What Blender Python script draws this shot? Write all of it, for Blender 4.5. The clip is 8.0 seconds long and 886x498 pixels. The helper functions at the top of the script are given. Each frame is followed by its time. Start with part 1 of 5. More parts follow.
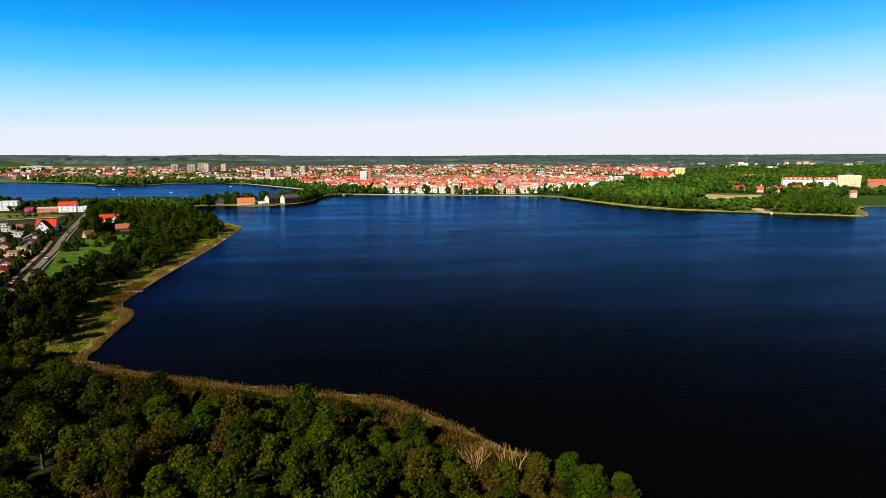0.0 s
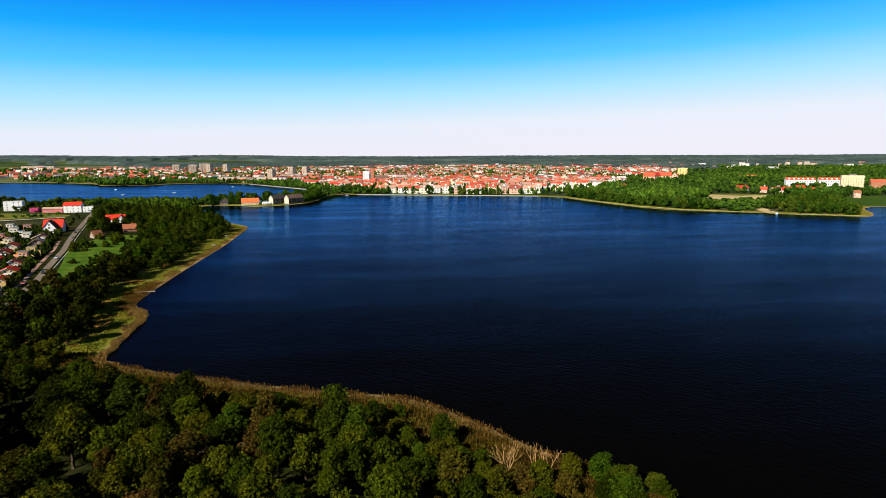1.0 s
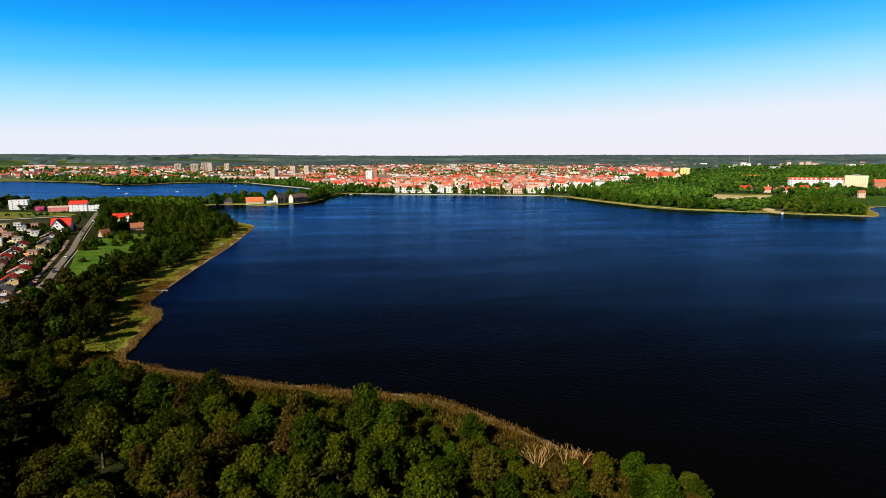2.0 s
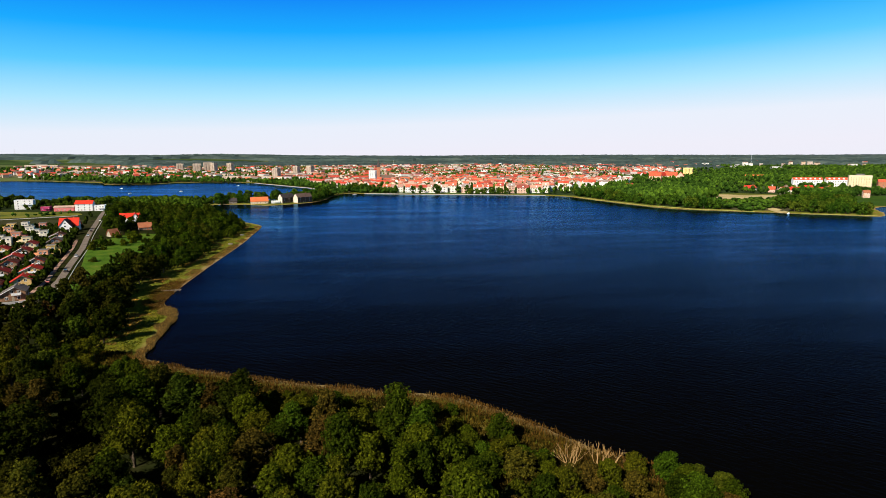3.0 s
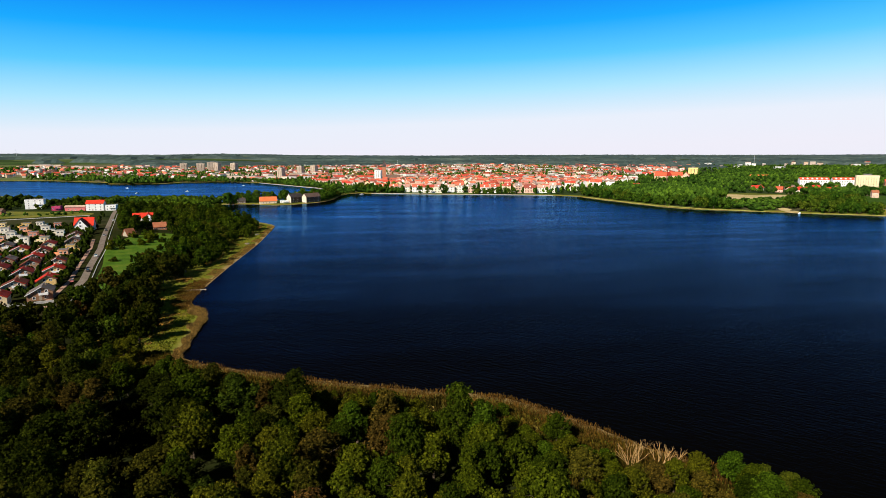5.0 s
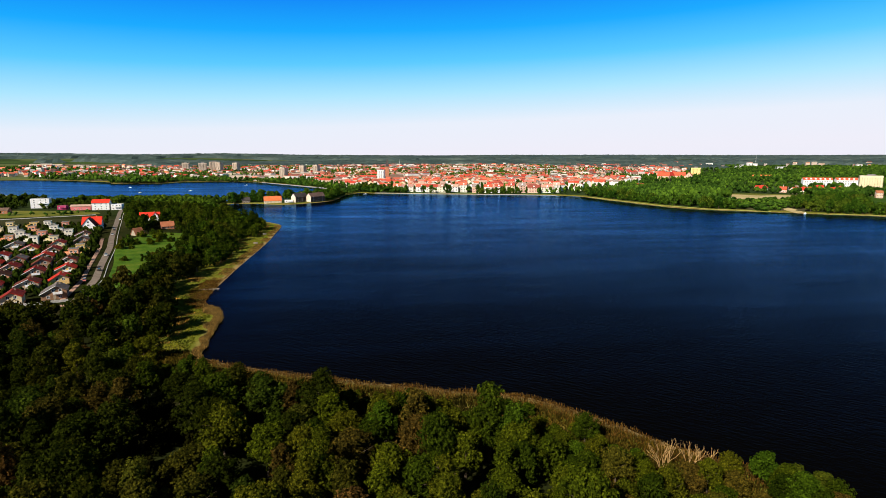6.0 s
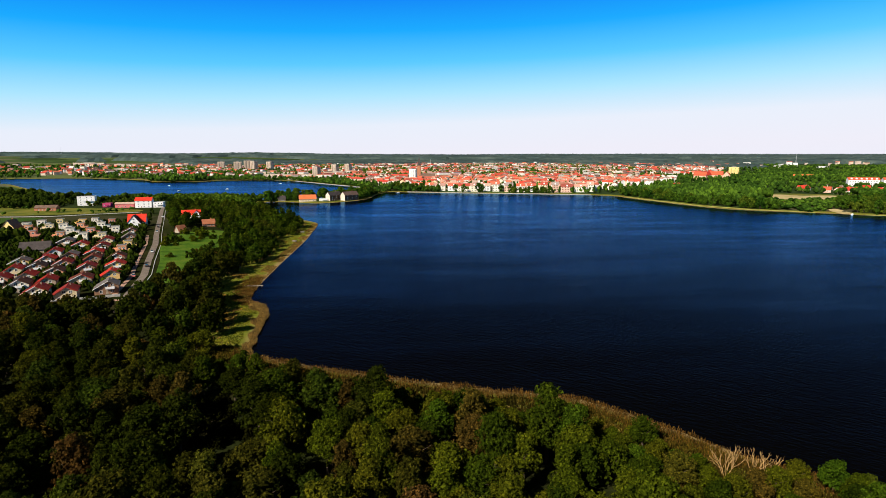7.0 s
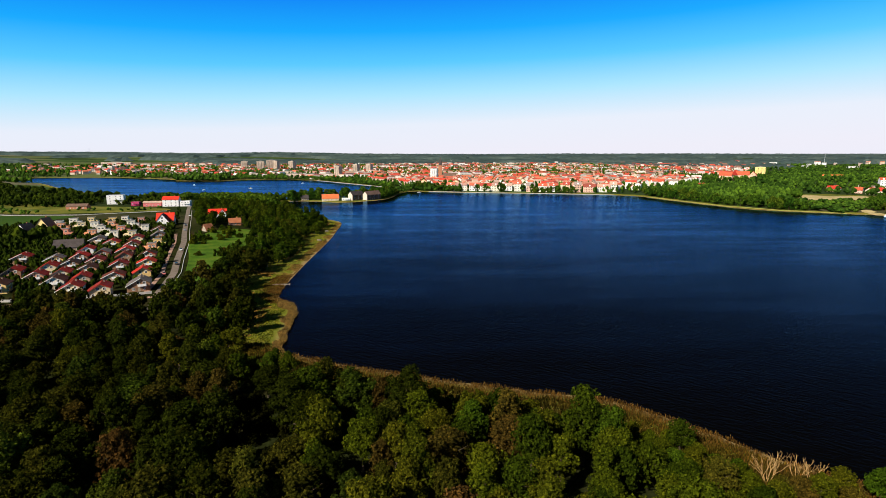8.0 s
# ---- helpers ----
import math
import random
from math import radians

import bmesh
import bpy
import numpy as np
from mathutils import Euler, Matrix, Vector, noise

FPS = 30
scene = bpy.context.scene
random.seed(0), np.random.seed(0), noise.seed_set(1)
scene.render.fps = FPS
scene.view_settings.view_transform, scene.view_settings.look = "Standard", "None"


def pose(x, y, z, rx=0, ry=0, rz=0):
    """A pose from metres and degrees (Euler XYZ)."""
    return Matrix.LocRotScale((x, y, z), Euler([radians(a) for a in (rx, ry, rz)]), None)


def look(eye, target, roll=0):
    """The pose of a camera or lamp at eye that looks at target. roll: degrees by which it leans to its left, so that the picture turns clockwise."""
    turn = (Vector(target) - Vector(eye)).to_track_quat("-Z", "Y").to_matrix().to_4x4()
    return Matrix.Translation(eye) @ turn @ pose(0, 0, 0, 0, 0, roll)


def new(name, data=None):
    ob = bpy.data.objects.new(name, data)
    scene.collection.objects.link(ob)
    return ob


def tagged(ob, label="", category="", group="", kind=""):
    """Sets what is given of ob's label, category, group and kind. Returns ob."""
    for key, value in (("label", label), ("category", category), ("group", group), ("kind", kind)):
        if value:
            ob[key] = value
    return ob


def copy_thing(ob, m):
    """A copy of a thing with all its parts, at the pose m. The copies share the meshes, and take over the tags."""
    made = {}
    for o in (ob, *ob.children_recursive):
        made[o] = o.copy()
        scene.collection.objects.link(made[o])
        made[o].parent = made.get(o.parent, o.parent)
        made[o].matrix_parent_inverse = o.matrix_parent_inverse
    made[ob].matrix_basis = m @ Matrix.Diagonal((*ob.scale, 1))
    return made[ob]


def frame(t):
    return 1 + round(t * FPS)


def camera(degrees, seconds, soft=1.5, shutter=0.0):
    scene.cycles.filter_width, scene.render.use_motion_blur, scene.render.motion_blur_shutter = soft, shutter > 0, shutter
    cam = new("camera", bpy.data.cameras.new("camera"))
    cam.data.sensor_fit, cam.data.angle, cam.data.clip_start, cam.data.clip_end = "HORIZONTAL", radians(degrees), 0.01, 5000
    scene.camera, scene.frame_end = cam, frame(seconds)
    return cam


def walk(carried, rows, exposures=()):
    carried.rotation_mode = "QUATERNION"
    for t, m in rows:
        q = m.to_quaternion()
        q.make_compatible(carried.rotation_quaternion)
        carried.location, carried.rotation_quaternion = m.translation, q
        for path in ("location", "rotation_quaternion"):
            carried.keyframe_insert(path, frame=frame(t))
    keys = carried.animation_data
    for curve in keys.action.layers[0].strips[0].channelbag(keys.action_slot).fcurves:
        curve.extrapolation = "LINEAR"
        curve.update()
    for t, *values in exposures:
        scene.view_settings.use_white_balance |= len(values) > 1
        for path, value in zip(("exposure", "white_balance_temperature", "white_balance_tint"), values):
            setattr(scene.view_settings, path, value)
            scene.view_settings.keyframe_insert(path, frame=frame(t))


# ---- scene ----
cam = camera(75.8, 8.0, 0.8)
PATH = [
    (0, (-8.95, -11.76, 69.66), (3.90, 86.09, 53.56), -0.20),
    (0.5, (-12.46, -11.22, 69.62), (0.44, 86.62, 53.52), -0.20),
    (1, (-15.94, -10.64, 69.57), (-2.99, 87.21, 53.52), -0.20),
    (1.5, (-19.40, -10.07, 69.51), (-6.40, 87.76, 53.41), -0.10),
    (3, (-29.67, -8.41, 69.28), (-16.67, 89.42, 53.13), -0.10),
    (3.5, (-33.03, -7.82, 69.22), (-19.99, 90.00, 53.07), -0.10),
    (4, (-36.31, -7.26, 69.18), (-23.25, 90.56, 53.03), -0.10),
    (4.5, (-39.70, -6.73, 69.14), (-26.64, 91.09, 52.99), -0.10),
    (6, (-49.86, -5.29, 68.97), (-36.76, 92.52, 52.78), -0.00),
    (6.4, (-52.67, -4.89, 68.94), (-39.65, 92.93, 52.74), -0.00),
    (6.5, (-53.37, -4.79, 68.94), (-40.87, 93.08, 52.69), -0.00),
    (6.6, (-53.99, -4.68, 68.93), (-42.47, 93.31, 52.66), 0.00),
    (6.7, (-54.60, -4.57, 68.93), (-43.99, 93.52, 52.64), 0.00),
    (6.8, (-55.21, -4.46, 68.93), (-45.51, 93.72, 52.61), 0.00),
    (6.9, (-55.83, -4.35, 68.93), (-46.89, 93.90, 52.59), 0.00),
    (7, (-56.44, -4.24, 68.93), (-48.24, 94.07, 52.58), 0.00),
    (7.2, (-57.31, -4.09, 68.92), (-50.23, 94.30, 52.52), 0.00),
    (7.5, (-58.61, -3.87, 68.91), (-52.66, 94.59, 52.46), 0.00),
    (8, (-60.13, -3.67, 68.89), (-55.28, 94.86, 52.49), 0.00),
]
walk(cam, [(t, look(eye, target, roll)) for t, eye, target, roll in PATH])

# ---- daylight ----
SUN_HEIGHT, SUN_SIDE = 36, 223  # degrees above the horizon, and clockwise from straight ahead (+y)
world = bpy.data.worlds.new("sky")
scene.world = world
world.use_nodes = True
wt = world.node_tree
wt.nodes.clear()
w_out, w_back = wt.nodes.new("ShaderNodeOutputWorld"), wt.nodes.new("ShaderNodeBackground")
w_sky, w_co, w_sep, w_ramp, w_mix = (wt.nodes.new("ShaderNode" + k) for k in ("TexSky", "TexCoord", "SeparateXYZ", "ValToRGB", "Mix"))
w_sky.sky_type, w_sky.sun_disc = "NISHITA", False
w_sky.sun_elevation, w_sky.sun_rotation = radians(SUN_HEIGHT), radians(SUN_SIDE)
w_scale = wt.nodes.new("ShaderNodeVectorMath")
w_scale.operation = "SCALE"
w_scale.inputs["Scale"].default_value = 0.05
w_mix.data_type = "RGBA"
w_mix.inputs[0].default_value = 0.94
# clear deep-blue sky, paling to a white horizon
el = w_ramp.color_ramp.elements
el[0].position, el[0].color = 0.0, (0.86, 0.85, 0.95, 1)
el[1].position, el[1].color = 1.0, (0.016, 0.024, 0.038, 1)
for at, c in ((0.05, (0.81, 0.86, 0.97)), (0.10, (0.42, 0.79, 1.0)), (0.15, (0.10, 0.59, 1.0)), (0.20, (0.004, 0.40, 1.0)), (0.26, (0.0, 0.21, 0.92)), (0.33, (0.010, 0.075, 0.30)), (0.45, (0.020, 0.040, 0.085))):
    e = el.new(at)
    e.color = (*c, 1)
wt.links.new(w_co.outputs["Generated"], w_sep.inputs[0])
# a little deeper blue on the sun's side
w_side = wt.nodes.new("ShaderNodeMath")
w_side.operation, w_side.inputs[1].default_value = "MULTIPLY_ADD", -0.034
wt.links.new(w_sep.outputs["X"], w_side.inputs[0])
wt.links.new(w_sep.outputs["Z"], w_side.inputs[2])
wt.links.new(w_side.outputs[0], w_ramp.inputs[0])
w_back.inputs["Strength"].default_value = 0.76
wt.links.new(w_sky.outputs[0], w_scale.inputs[0])
wt.links.new(w_scale.outputs[0], w_mix.inputs["A"])
wt.links.new(w_ramp.outputs[0], w_mix.inputs["B"])
wt.links.new(w_mix.outputs["Result"], w_back.inputs["Color"])
wt.links.new(w_back.outputs[0], w_out.inputs[0])

sun = new("sun", bpy.data.lights.new("sun", "SUN"))
sun.data.energy, sun.data.angle, sun.data.color = 5.0, radians(0.5), (1.0, 0.91, 0.78)
a, h = radians(SUN_SIDE), radians(SUN_HEIGHT)
sun.matrix_world = look((math.sin(a) * math.cos(h) * 500, math.cos(a) * math.cos(h) * 500, math.sin(h) * 500), (0, 0, 0))
scene.view_settings.exposure = 0.47


# ---- materials ----
def shader(name):
    m = bpy.data.materials.new(name)
    m.use_nodes = True
    t = m.node_tree
    return m, t, t.nodes["Principled BSDF"]


def node(t, kind, **values):
    n = t.nodes.new("ShaderNode" + kind)
    for k, v in values.items():
        n.inputs[k.replace("_", " ")].default_value = v
    return n


def ramp(t, source, stops, step=False):
    n = t.nodes.new("ShaderNodeValToRGB")
    n.color_ramp.interpolation = "CONSTANT" if step else "LINEAR"
    e = n.color_ramp.elements
    while len(e) < len(stops):
        e.new(0.5)
    for k, (at, c) in zip(e, stops):
        k.position, k.color = at, (*c, 1)
    t.links.new(source, n.inputs[0])
    return n.outputs[0]


def blend(t, a, b, fac, mode="MIX"):
    n = t.nodes.new("ShaderNodeMix")
    n.data_type, n.blend_type = "RGBA", mode
    for socket, v in ((n.inputs[0], fac), (n.inputs["A"], a), (n.inputs["B"], b)):
        if isinstance(v, bpy.types.NodeSocket):
            t.links.new(v, socket)
        else:
            socket.default_value = v if isinstance(v, (int, float)) else (*v, 1)
    return n.outputs["Result"]


def place(t):
    return t.nodes.new("ShaderNodeNewGeometry").outputs["Position"]


def grain(t, scale, detail=4.0, rough=0.6, source=None, stretch=None):
    n = node(t, "TexNoise", Scale=scale, Detail=detail, Roughness=rough)
    v = source or place(t)
    if stretch:
        s = t.nodes.new("ShaderNodeVectorMath")
        s.operation = "MULTIPLY"
        s.inputs[1].default_value = stretch
        t.links.new(v, s.inputs[0])
        v = s.outputs[0]
    t.links.new(v, n.inputs["Vector"])
    return n.outputs[0]


def relieve(t, bsdf, height, strength, distance):
    n = node(t, "Bump", Strength=strength, Distance=distance)
    t.links.new(height, n.inputs["Height"])
    t.links.new(n.outputs[0], bsdf.inputs["Normal"])


def foliage(name, stops, gloss=0.55, through_light=0.2, patches=0.0):
    """Leaves: tone differs from tree to tree and from leaf to leaf, and light shines through."""
    m, t, b = shader(name)
    info, geo = t.nodes.new("ShaderNodeObjectInfo"), t.nodes.new("ShaderNodeNewGeometry")
    c = ramp(t, info.outputs["Random"], stops)
    dapple = ramp(t, geo.outputs["Random Per Island"], ((0, (0.42, 0.46, 0.45)), (0.6, (0.92, 0.92, 0.88)), (1, (1.75, 1.6, 1.2))))
    c = blend(t, c, dapple, 1.0, "MULTIPLY")
    c = blend(t, c, ramp(t, grain(t, 0.35, 2), ((0.35, (0.6, 0.62, 0.55)), (0.65, (1.25, 1.2, 1.0)))), 0.7, "MULTIPLY")
    if patches:  # stands of different kinds
        c = blend(t, c, ramp(t, grain(t, patches, 3, 0.6), ((0.36, (0.40, 0.52, 0.55)), (0.5, (1.0, 1.0, 0.95)), (0.66, (1.55, 1.45, 1.0)))), 0.85, "MULTIPLY")
    b.inputs["Roughness"].default_value = gloss
    b.inputs["Specular IOR Level"].default_value = 0.0
    t.links.new(c, b.inputs["Base Color"])
    tr, mix = t.nodes.new("ShaderNodeBsdfTranslucent"), node(t, "MixShader", Fac=through_light)
    t.links.new(c, tr.inputs[0])
    t.links.new(b.outputs[0], mix.inputs[1])
    t.links.new(tr.outputs[0], mix.inputs[2])
    t.links.new(mix.outputs[0], t.nodes["Material Output"].inputs[0])
    return m


def surface(name, stops, scale, rough=0.8, bump=0.3, fine=None, by_object=False, by_island=False, step=False, metal=0.0, spec=0.04):
    """Stone, plaster, soil, bark, tile: a tone range in patches, with a finer grain and relief over it."""
    m, t, b = shader(name)
    if by_object or by_island:
        source = t.nodes.new("ShaderNodeNewGeometry").outputs["Random Per Island"] if by_island else t.nodes.new("ShaderNodeObjectInfo").outputs["Random"]
        c = ramp(t, source, stops, step)
        c = blend(t, c, ramp(t, grain(t, scale), ((0.3, (0.72, 0.7, 0.68)), (0.7, (1.12, 1.12, 1.12)))), 0.6, "MULTIPLY")
    else:
        c = ramp(t, grain(t, scale), stops)
    f = grain(t, fine or scale * 9, 3)
    c = blend(t, c, ramp(t, f, ((0.3, (0.7, 0.7, 0.7)), (0.7, (1.2, 1.2, 1.2)))), 0.7, "MULTIPLY")
    t.links.new(c, b.inputs["Base Color"])
    b.inputs["Roughness"].default_value, b.inputs["Metallic"].default_value, b.inputs["Specular IOR Level"].default_value = rough, metal, spec
    if bump:
        relieve(t, b, f, bump, 0.05)
    return m


LEAF = foliage("leaves", ((0, (0.019, 0.032, 0.003)), (0.2, (0.031, 0.049, 0.004)), (0.36, (0.059, 0.078, 0.005)), (0.56, (0.071, 0.073, 0.006)), (0.72, (0.035, 0.052, 0.004)), (0.84, (0.043, 0.082, 0.006)), (0.94, (0.078, 0.061, 0.010)), (1, (0.081, 0.044, 0.014))))
LEAF_FAR = foliage("far leaves", ((0, (0.026, 0.072, 0.009)), (0.35, (0.048, 0.105, 0.011)), (0.7, (0.066, 0.126, 0.013)), (1, (0.090, 0.124, 0.014))))
LEAF_BANK = foliage("bank leaves", ((0, (0.016, 0.030, 0.003)), (0.4, (0.036, 0.058, 0.005)), (0.65, (0.058, 0.080, 0.006)), (0.85, (0.040, 0.082, 0.006)), (1, (0.069, 0.066, 0.009))))
# leaf tones darkened for the left wood, its shade put into the colour
LEAF_IN_SHADE = foliage("shade-darkened leaves", ((0, (0.012, 0.018, 0.002)), (0.3, (0.026, 0.034, 0.004)), (0.5, (0.045, 0.044, 0.006)), (0.68, (0.018, 0.024, 0.002)), (0.80, (0.024, 0.037, 0.005)), (0.88, (0.047, 0.077, 0.007)), (0.94, (0.053, 0.040, 0.008)), (1, (0.064, 0.035, 0.010))))
# almost black: the shade of the gaps put into the leaf colour
LEAF_GAP_SHADE = foliage("gap shade leaves", ((0, (0.009, 0.011, 0.002)), (1, (0.013, 0.014, 0.003))))
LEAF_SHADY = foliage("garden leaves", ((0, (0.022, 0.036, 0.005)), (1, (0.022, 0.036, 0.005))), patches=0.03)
LEAF_STUFF = foliage("copse leaves", ((0, (0.050, 0.106, 0.016)), (1, (0.050, 0.106, 0.016))), patches=0.016)
LEAF_GROVE = foliage("grove leaves", ((0, (0.040, 0.074, 0.009)), (1, (0.040, 0.074, 0.009))), patches=0.03)
SEDGE = surface("sedge strip", ((0.3, (0.34, 0.35, 0.08)), (0.7, (0.46, 0.42, 0.13))), 0.12, 0.95, 0.3)
# pale bluish tint puts the haze of distance into the canopy colour
HAZED_WOODS = surface("haze-tinted distant woods", ((0.34, (0.032, 0.052, 0.048)), (0.5, (0.054, 0.080, 0.072)), (0.64, (0.086, 0.116, 0.100))), 0.006, 0.9, 0.0, 0.07)
BARK = surface("bark", ((0.3, (0.06, 0.045, 0.03)), (0.7, (0.13, 0.10, 0.07))), 1.5, 0.9, 0.6)
DEAD = surface("bleached wood", ((0.3, (0.40, 0.24, 0.09)), (0.7, (0.55, 0.36, 0.16))), 1.2, 0.85, 0.4)
REED = foliage("dry reed", ((0, (0.092, 0.047, 0.012)), (1, (0.116, 0.062, 0.016))), 0.7, 0.15)
SWARD = foliage("sedge grass", ((0, (0.148, 0.156, 0.016)), (1, (0.148, 0.156, 0.016))), 0.7, 0.2, patches=0.09)
TAWNY = foliage("tawny sedge", ((0, (0.26, 0.150, 0.045)), (1, (0.26, 0.150, 0.045))), 0.7, 0.2, patches=0.12)
BRUSH = foliage("undergrowth", ((0, (0.058, 0.043, 0.009)), (1, (0.058, 0.043, 0.009))), 0.7, 0.2, patches=0.05)
REED_PALE = foliage("pale reed", ((0, (0.20, 0.122, 0.040)), (1, (0.25, 0.160, 0.056))), 0.7, 0.15)
ASPHALT = surface("asphalt", ((0.3, (0.14, 0.112, 0.092)), (0.7, (0.23, 0.19, 0.15))), 0.3, 0.9, 0.2)
PAVING = surface("paving", ((0.3, (0.36, 0.20, 0.14)), (0.7, (0.48, 0.31, 0.23))), 0.5, 0.85, 0.2)
CONCRETE = surface("concrete", ((0.3, (0.36, 0.35, 0.33)), (0.7, (0.52, 0.50, 0.47))), 0.4, 0.85, 0.2)
SAND = surface("sand", ((0.3, (0.34, 0.27, 0.11)), (0.7, (0.58, 0.46, 0.24))), 0.09, 0.95, 0.3)
FIELD = surface("young crop", ((0.3, (0.024, 0.060, 0.006)), (0.7, (0.050, 0.092, 0.009))), 0.03, 0.9, 0.3, 0.8)
GRASS = surface("long meadow grass", ((0.3, (0.022, 0.060, 0.005)), (0.48, (0.058, 0.122, 0.009)), (0.6, (0.085, 0.140, 0.013)), (0.72, (0.135, 0.160, 0.022))), 0.09, 0.95, 0.6, 0.9)
MEADOW = surface("meadow", ((0.28, (0.055, 0.078, 0.012)), (0.5, (0.125, 0.135, 0.018)), (0.72, (0.21, 0.18, 0.035))), 0.05, 0.95, 0.4, 0.7)
PLASTER = surface("plaster", ((0, (0.80, 0.66, 0.40)), (0.18, (0.82, 0.54, 0.18)), (0.34, (0.82, 0.76, 0.62)), (0.50, (0.78, 0.36, 0.19)), (0.66, (0.80, 0.62, 0.30)), (0.80, (0.70, 0.28, 0.18)), (0.90, (0.82, 0.74, 0.54))), 0.35, 0.85, 0.15, by_object=True, step=True)
# the brown tones stand for house fronts lying in shade
ESTATE_WALL = surface("estate plaster with shaded fronts", ((0, (0.76, 0.62, 0.38)), (0.14, (0.30, 0.17, 0.10)), (0.30, (0.78, 0.52, 0.20)), (0.40, (0.80, 0.77, 0.72)), (0.52, (0.34, 0.21, 0.13)), (0.70, (0.58, 0.28, 0.16)), (0.80, (0.78, 0.70, 0.56)), (0.90, (0.44, 0.32, 0.21))), 0.35, 0.85, 0.15, by_object=True, step=True)
TOWN_WALL = surface("town plaster", ((0, (0.82, 0.74, 0.58)), (0.2, (0.84, 0.82, 0.78)), (0.46, (0.82, 0.62, 0.38)), (0.6, (0.80, 0.50, 0.38)), (0.72, (0.83, 0.78, 0.66)), (0.92, (0.62, 0.40, 0.30))), 0.2, 0.85, 0.1, by_object=True, step=True)
FAR_WALL = surface("outer town plaster", ((0, (0.72, 0.62, 0.48)), (0.25, (0.82, 0.79, 0.74)), (0.5, (0.62, 0.46, 0.33)), (0.75, (0.50, 0.40, 0.33))), 0.1, 0.85, 0.0, by_island=True, step=True)
FAR_ROOF = surface("outer town roofs", ((0, (0.56, 0.08, 0.05)), (0.2, (0.60, 0.18, 0.10)), (0.38, (0.46, 0.42, 0.39)), (0.48, (0.17, 0.11, 0.09)), (0.60, (0.66, 0.62, 0.56)), (0.72, (0.44, 0.07, 0.05)), (0.86, (0.26, 0.13, 0.10))), 0.1, 0.8, 0.0, by_island=True, step=True)
WHITE = surface("white plaster", ((0.3, (0.76, 0.75, 0.72)), (0.7, (0.83, 0.82, 0.80))), 0.3, 0.8, 0.1)
YELLOW = surface("yellow plaster", ((0.3, (0.80, 0.58, 0.20)), (0.7, (0.84, 0.66, 0.30))), 0.2, 0.8, 0.1)
CREAM = surface("cream panels", ((0.3, (0.72, 0.58, 0.34)), (0.7, (0.80, 0.70, 0.48))), 0.15, 0.85, 0.1)
PEACH = surface("peach plaster", ((0.3, (0.66, 0.40, 0.27)), (0.7, (0.76, 0.52, 0.38))), 0.2, 0.8, 0.1)
PINK = surface("pink plaster", ((0.3, (0.62, 0.16, 0.16)), (0.7, (0.68, 0.22, 0.20))), 0.2, 0.8, 0.1)
MAGENTA = surface("magenta plaster", ((0.3, (0.40, 0.04, 0.12)), (0.7, (0.46, 0.06, 0.15))), 0.2, 0.8, 0.1)
BRICK = surface("red brick", ((0.3, (0.34, 0.14, 0.08)), (0.7, (0.46, 0.20, 0.11))), 0.4, 0.9, 0.2)
PANEL = surface("concrete panels", ((0.3, (0.44, 0.34, 0.26)), (0.7, (0.58, 0.48, 0.38))), 0.12, 0.9, 0.1)
# dark brick, its tone also holding the shade of the castle's long sides
WALL_IN_SHADE = surface("dark old brick in shade", ((0.3, (0.075, 0.050, 0.036)), (0.7, (0.15, 0.105, 0.078))), 0.15, 0.9, 0.2)
OLD_WALL = surface("old render", ((0.3, (0.22, 0.15, 0.10)), (0.7, (0.36, 0.27, 0.19))), 0.15, 0.9, 0.2)
RED_TILE = surface("red roof", ((0, (0.56, 0.060, 0.038)), (0.2, (0.60, 0.12, 0.065)), (0.40, (0.62, 0.20, 0.11)), (0.54, (0.44, 0.075, 0.05)), (0.66, (0.20, 0.085, 0.065)), (0.76, (0.56, 0.24, 0.16)), (0.86, (0.34, 0.27, 0.24)), (0.93, (0.60, 0.40, 0.30)), (1, (0.56, 0.08, 0.05))), 0.4, 0.7, 0.3, 3.0, by_object=True)
HOUSE_TILE = surface("house roof", ((0, (0.26, 0.026, 0.016)), (0.2, (0.085, 0.036, 0.022)), (0.38, (0.42, 0.036, 0.020)), (0.5, (0.13, 0.040, 0.024)), (0.64, (0.055, 0.036, 0.028)), (0.76, (0.22, 0.028, 0.020)), (0.9, (0.15, 0.13, 0.12))), 0.4, 0.75, 0.3, 3.0, by_object=True, step=True)
VILLA_TILE = surface("villa roof", ((0, (0.52, 0.05, 0.030)), (0.4, (0.56, 0.11, 0.055)), (0.75, (0.44, 0.045, 0.03))), 0.4, 0.7, 0.3, 3.0, by_object=True, step=True)
BRIGHT_TILE = surface("bright red roof", ((0.3, (0.62, 0.03, 0.02)), (0.7, (0.70, 0.06, 0.03))), 0.3, 0.55, 0.3, 3.0)
ORANGE_TILE = surface("orange roof", ((0.3, (0.62, 0.14, 0.05)), (0.7, (0.70, 0.20, 0.07))), 0.3, 0.7, 0.3, 3.0)
COTTAGE_TILE = surface("old orange roof", ((0.3, (0.30, 0.10, 0.05)), (0.7, (0.40, 0.16, 0.08))), 0.3, 0.8, 0.3, 3.0)
PALE_BRICK = surface("cream old plaster", ((0.3, (0.56, 0.44, 0.28)), (0.7, (0.70, 0.60, 0.42))), 0.3, 0.85, 0.2)
# pale tone puts the sunlight on the castle gables into the colour
GABLE_IN_SUN = surface("old plaster in sun", ((0.3, (0.62, 0.50, 0.38)), (0.7, (0.76, 0.66, 0.54))), 0.25, 0.9, 0.2)
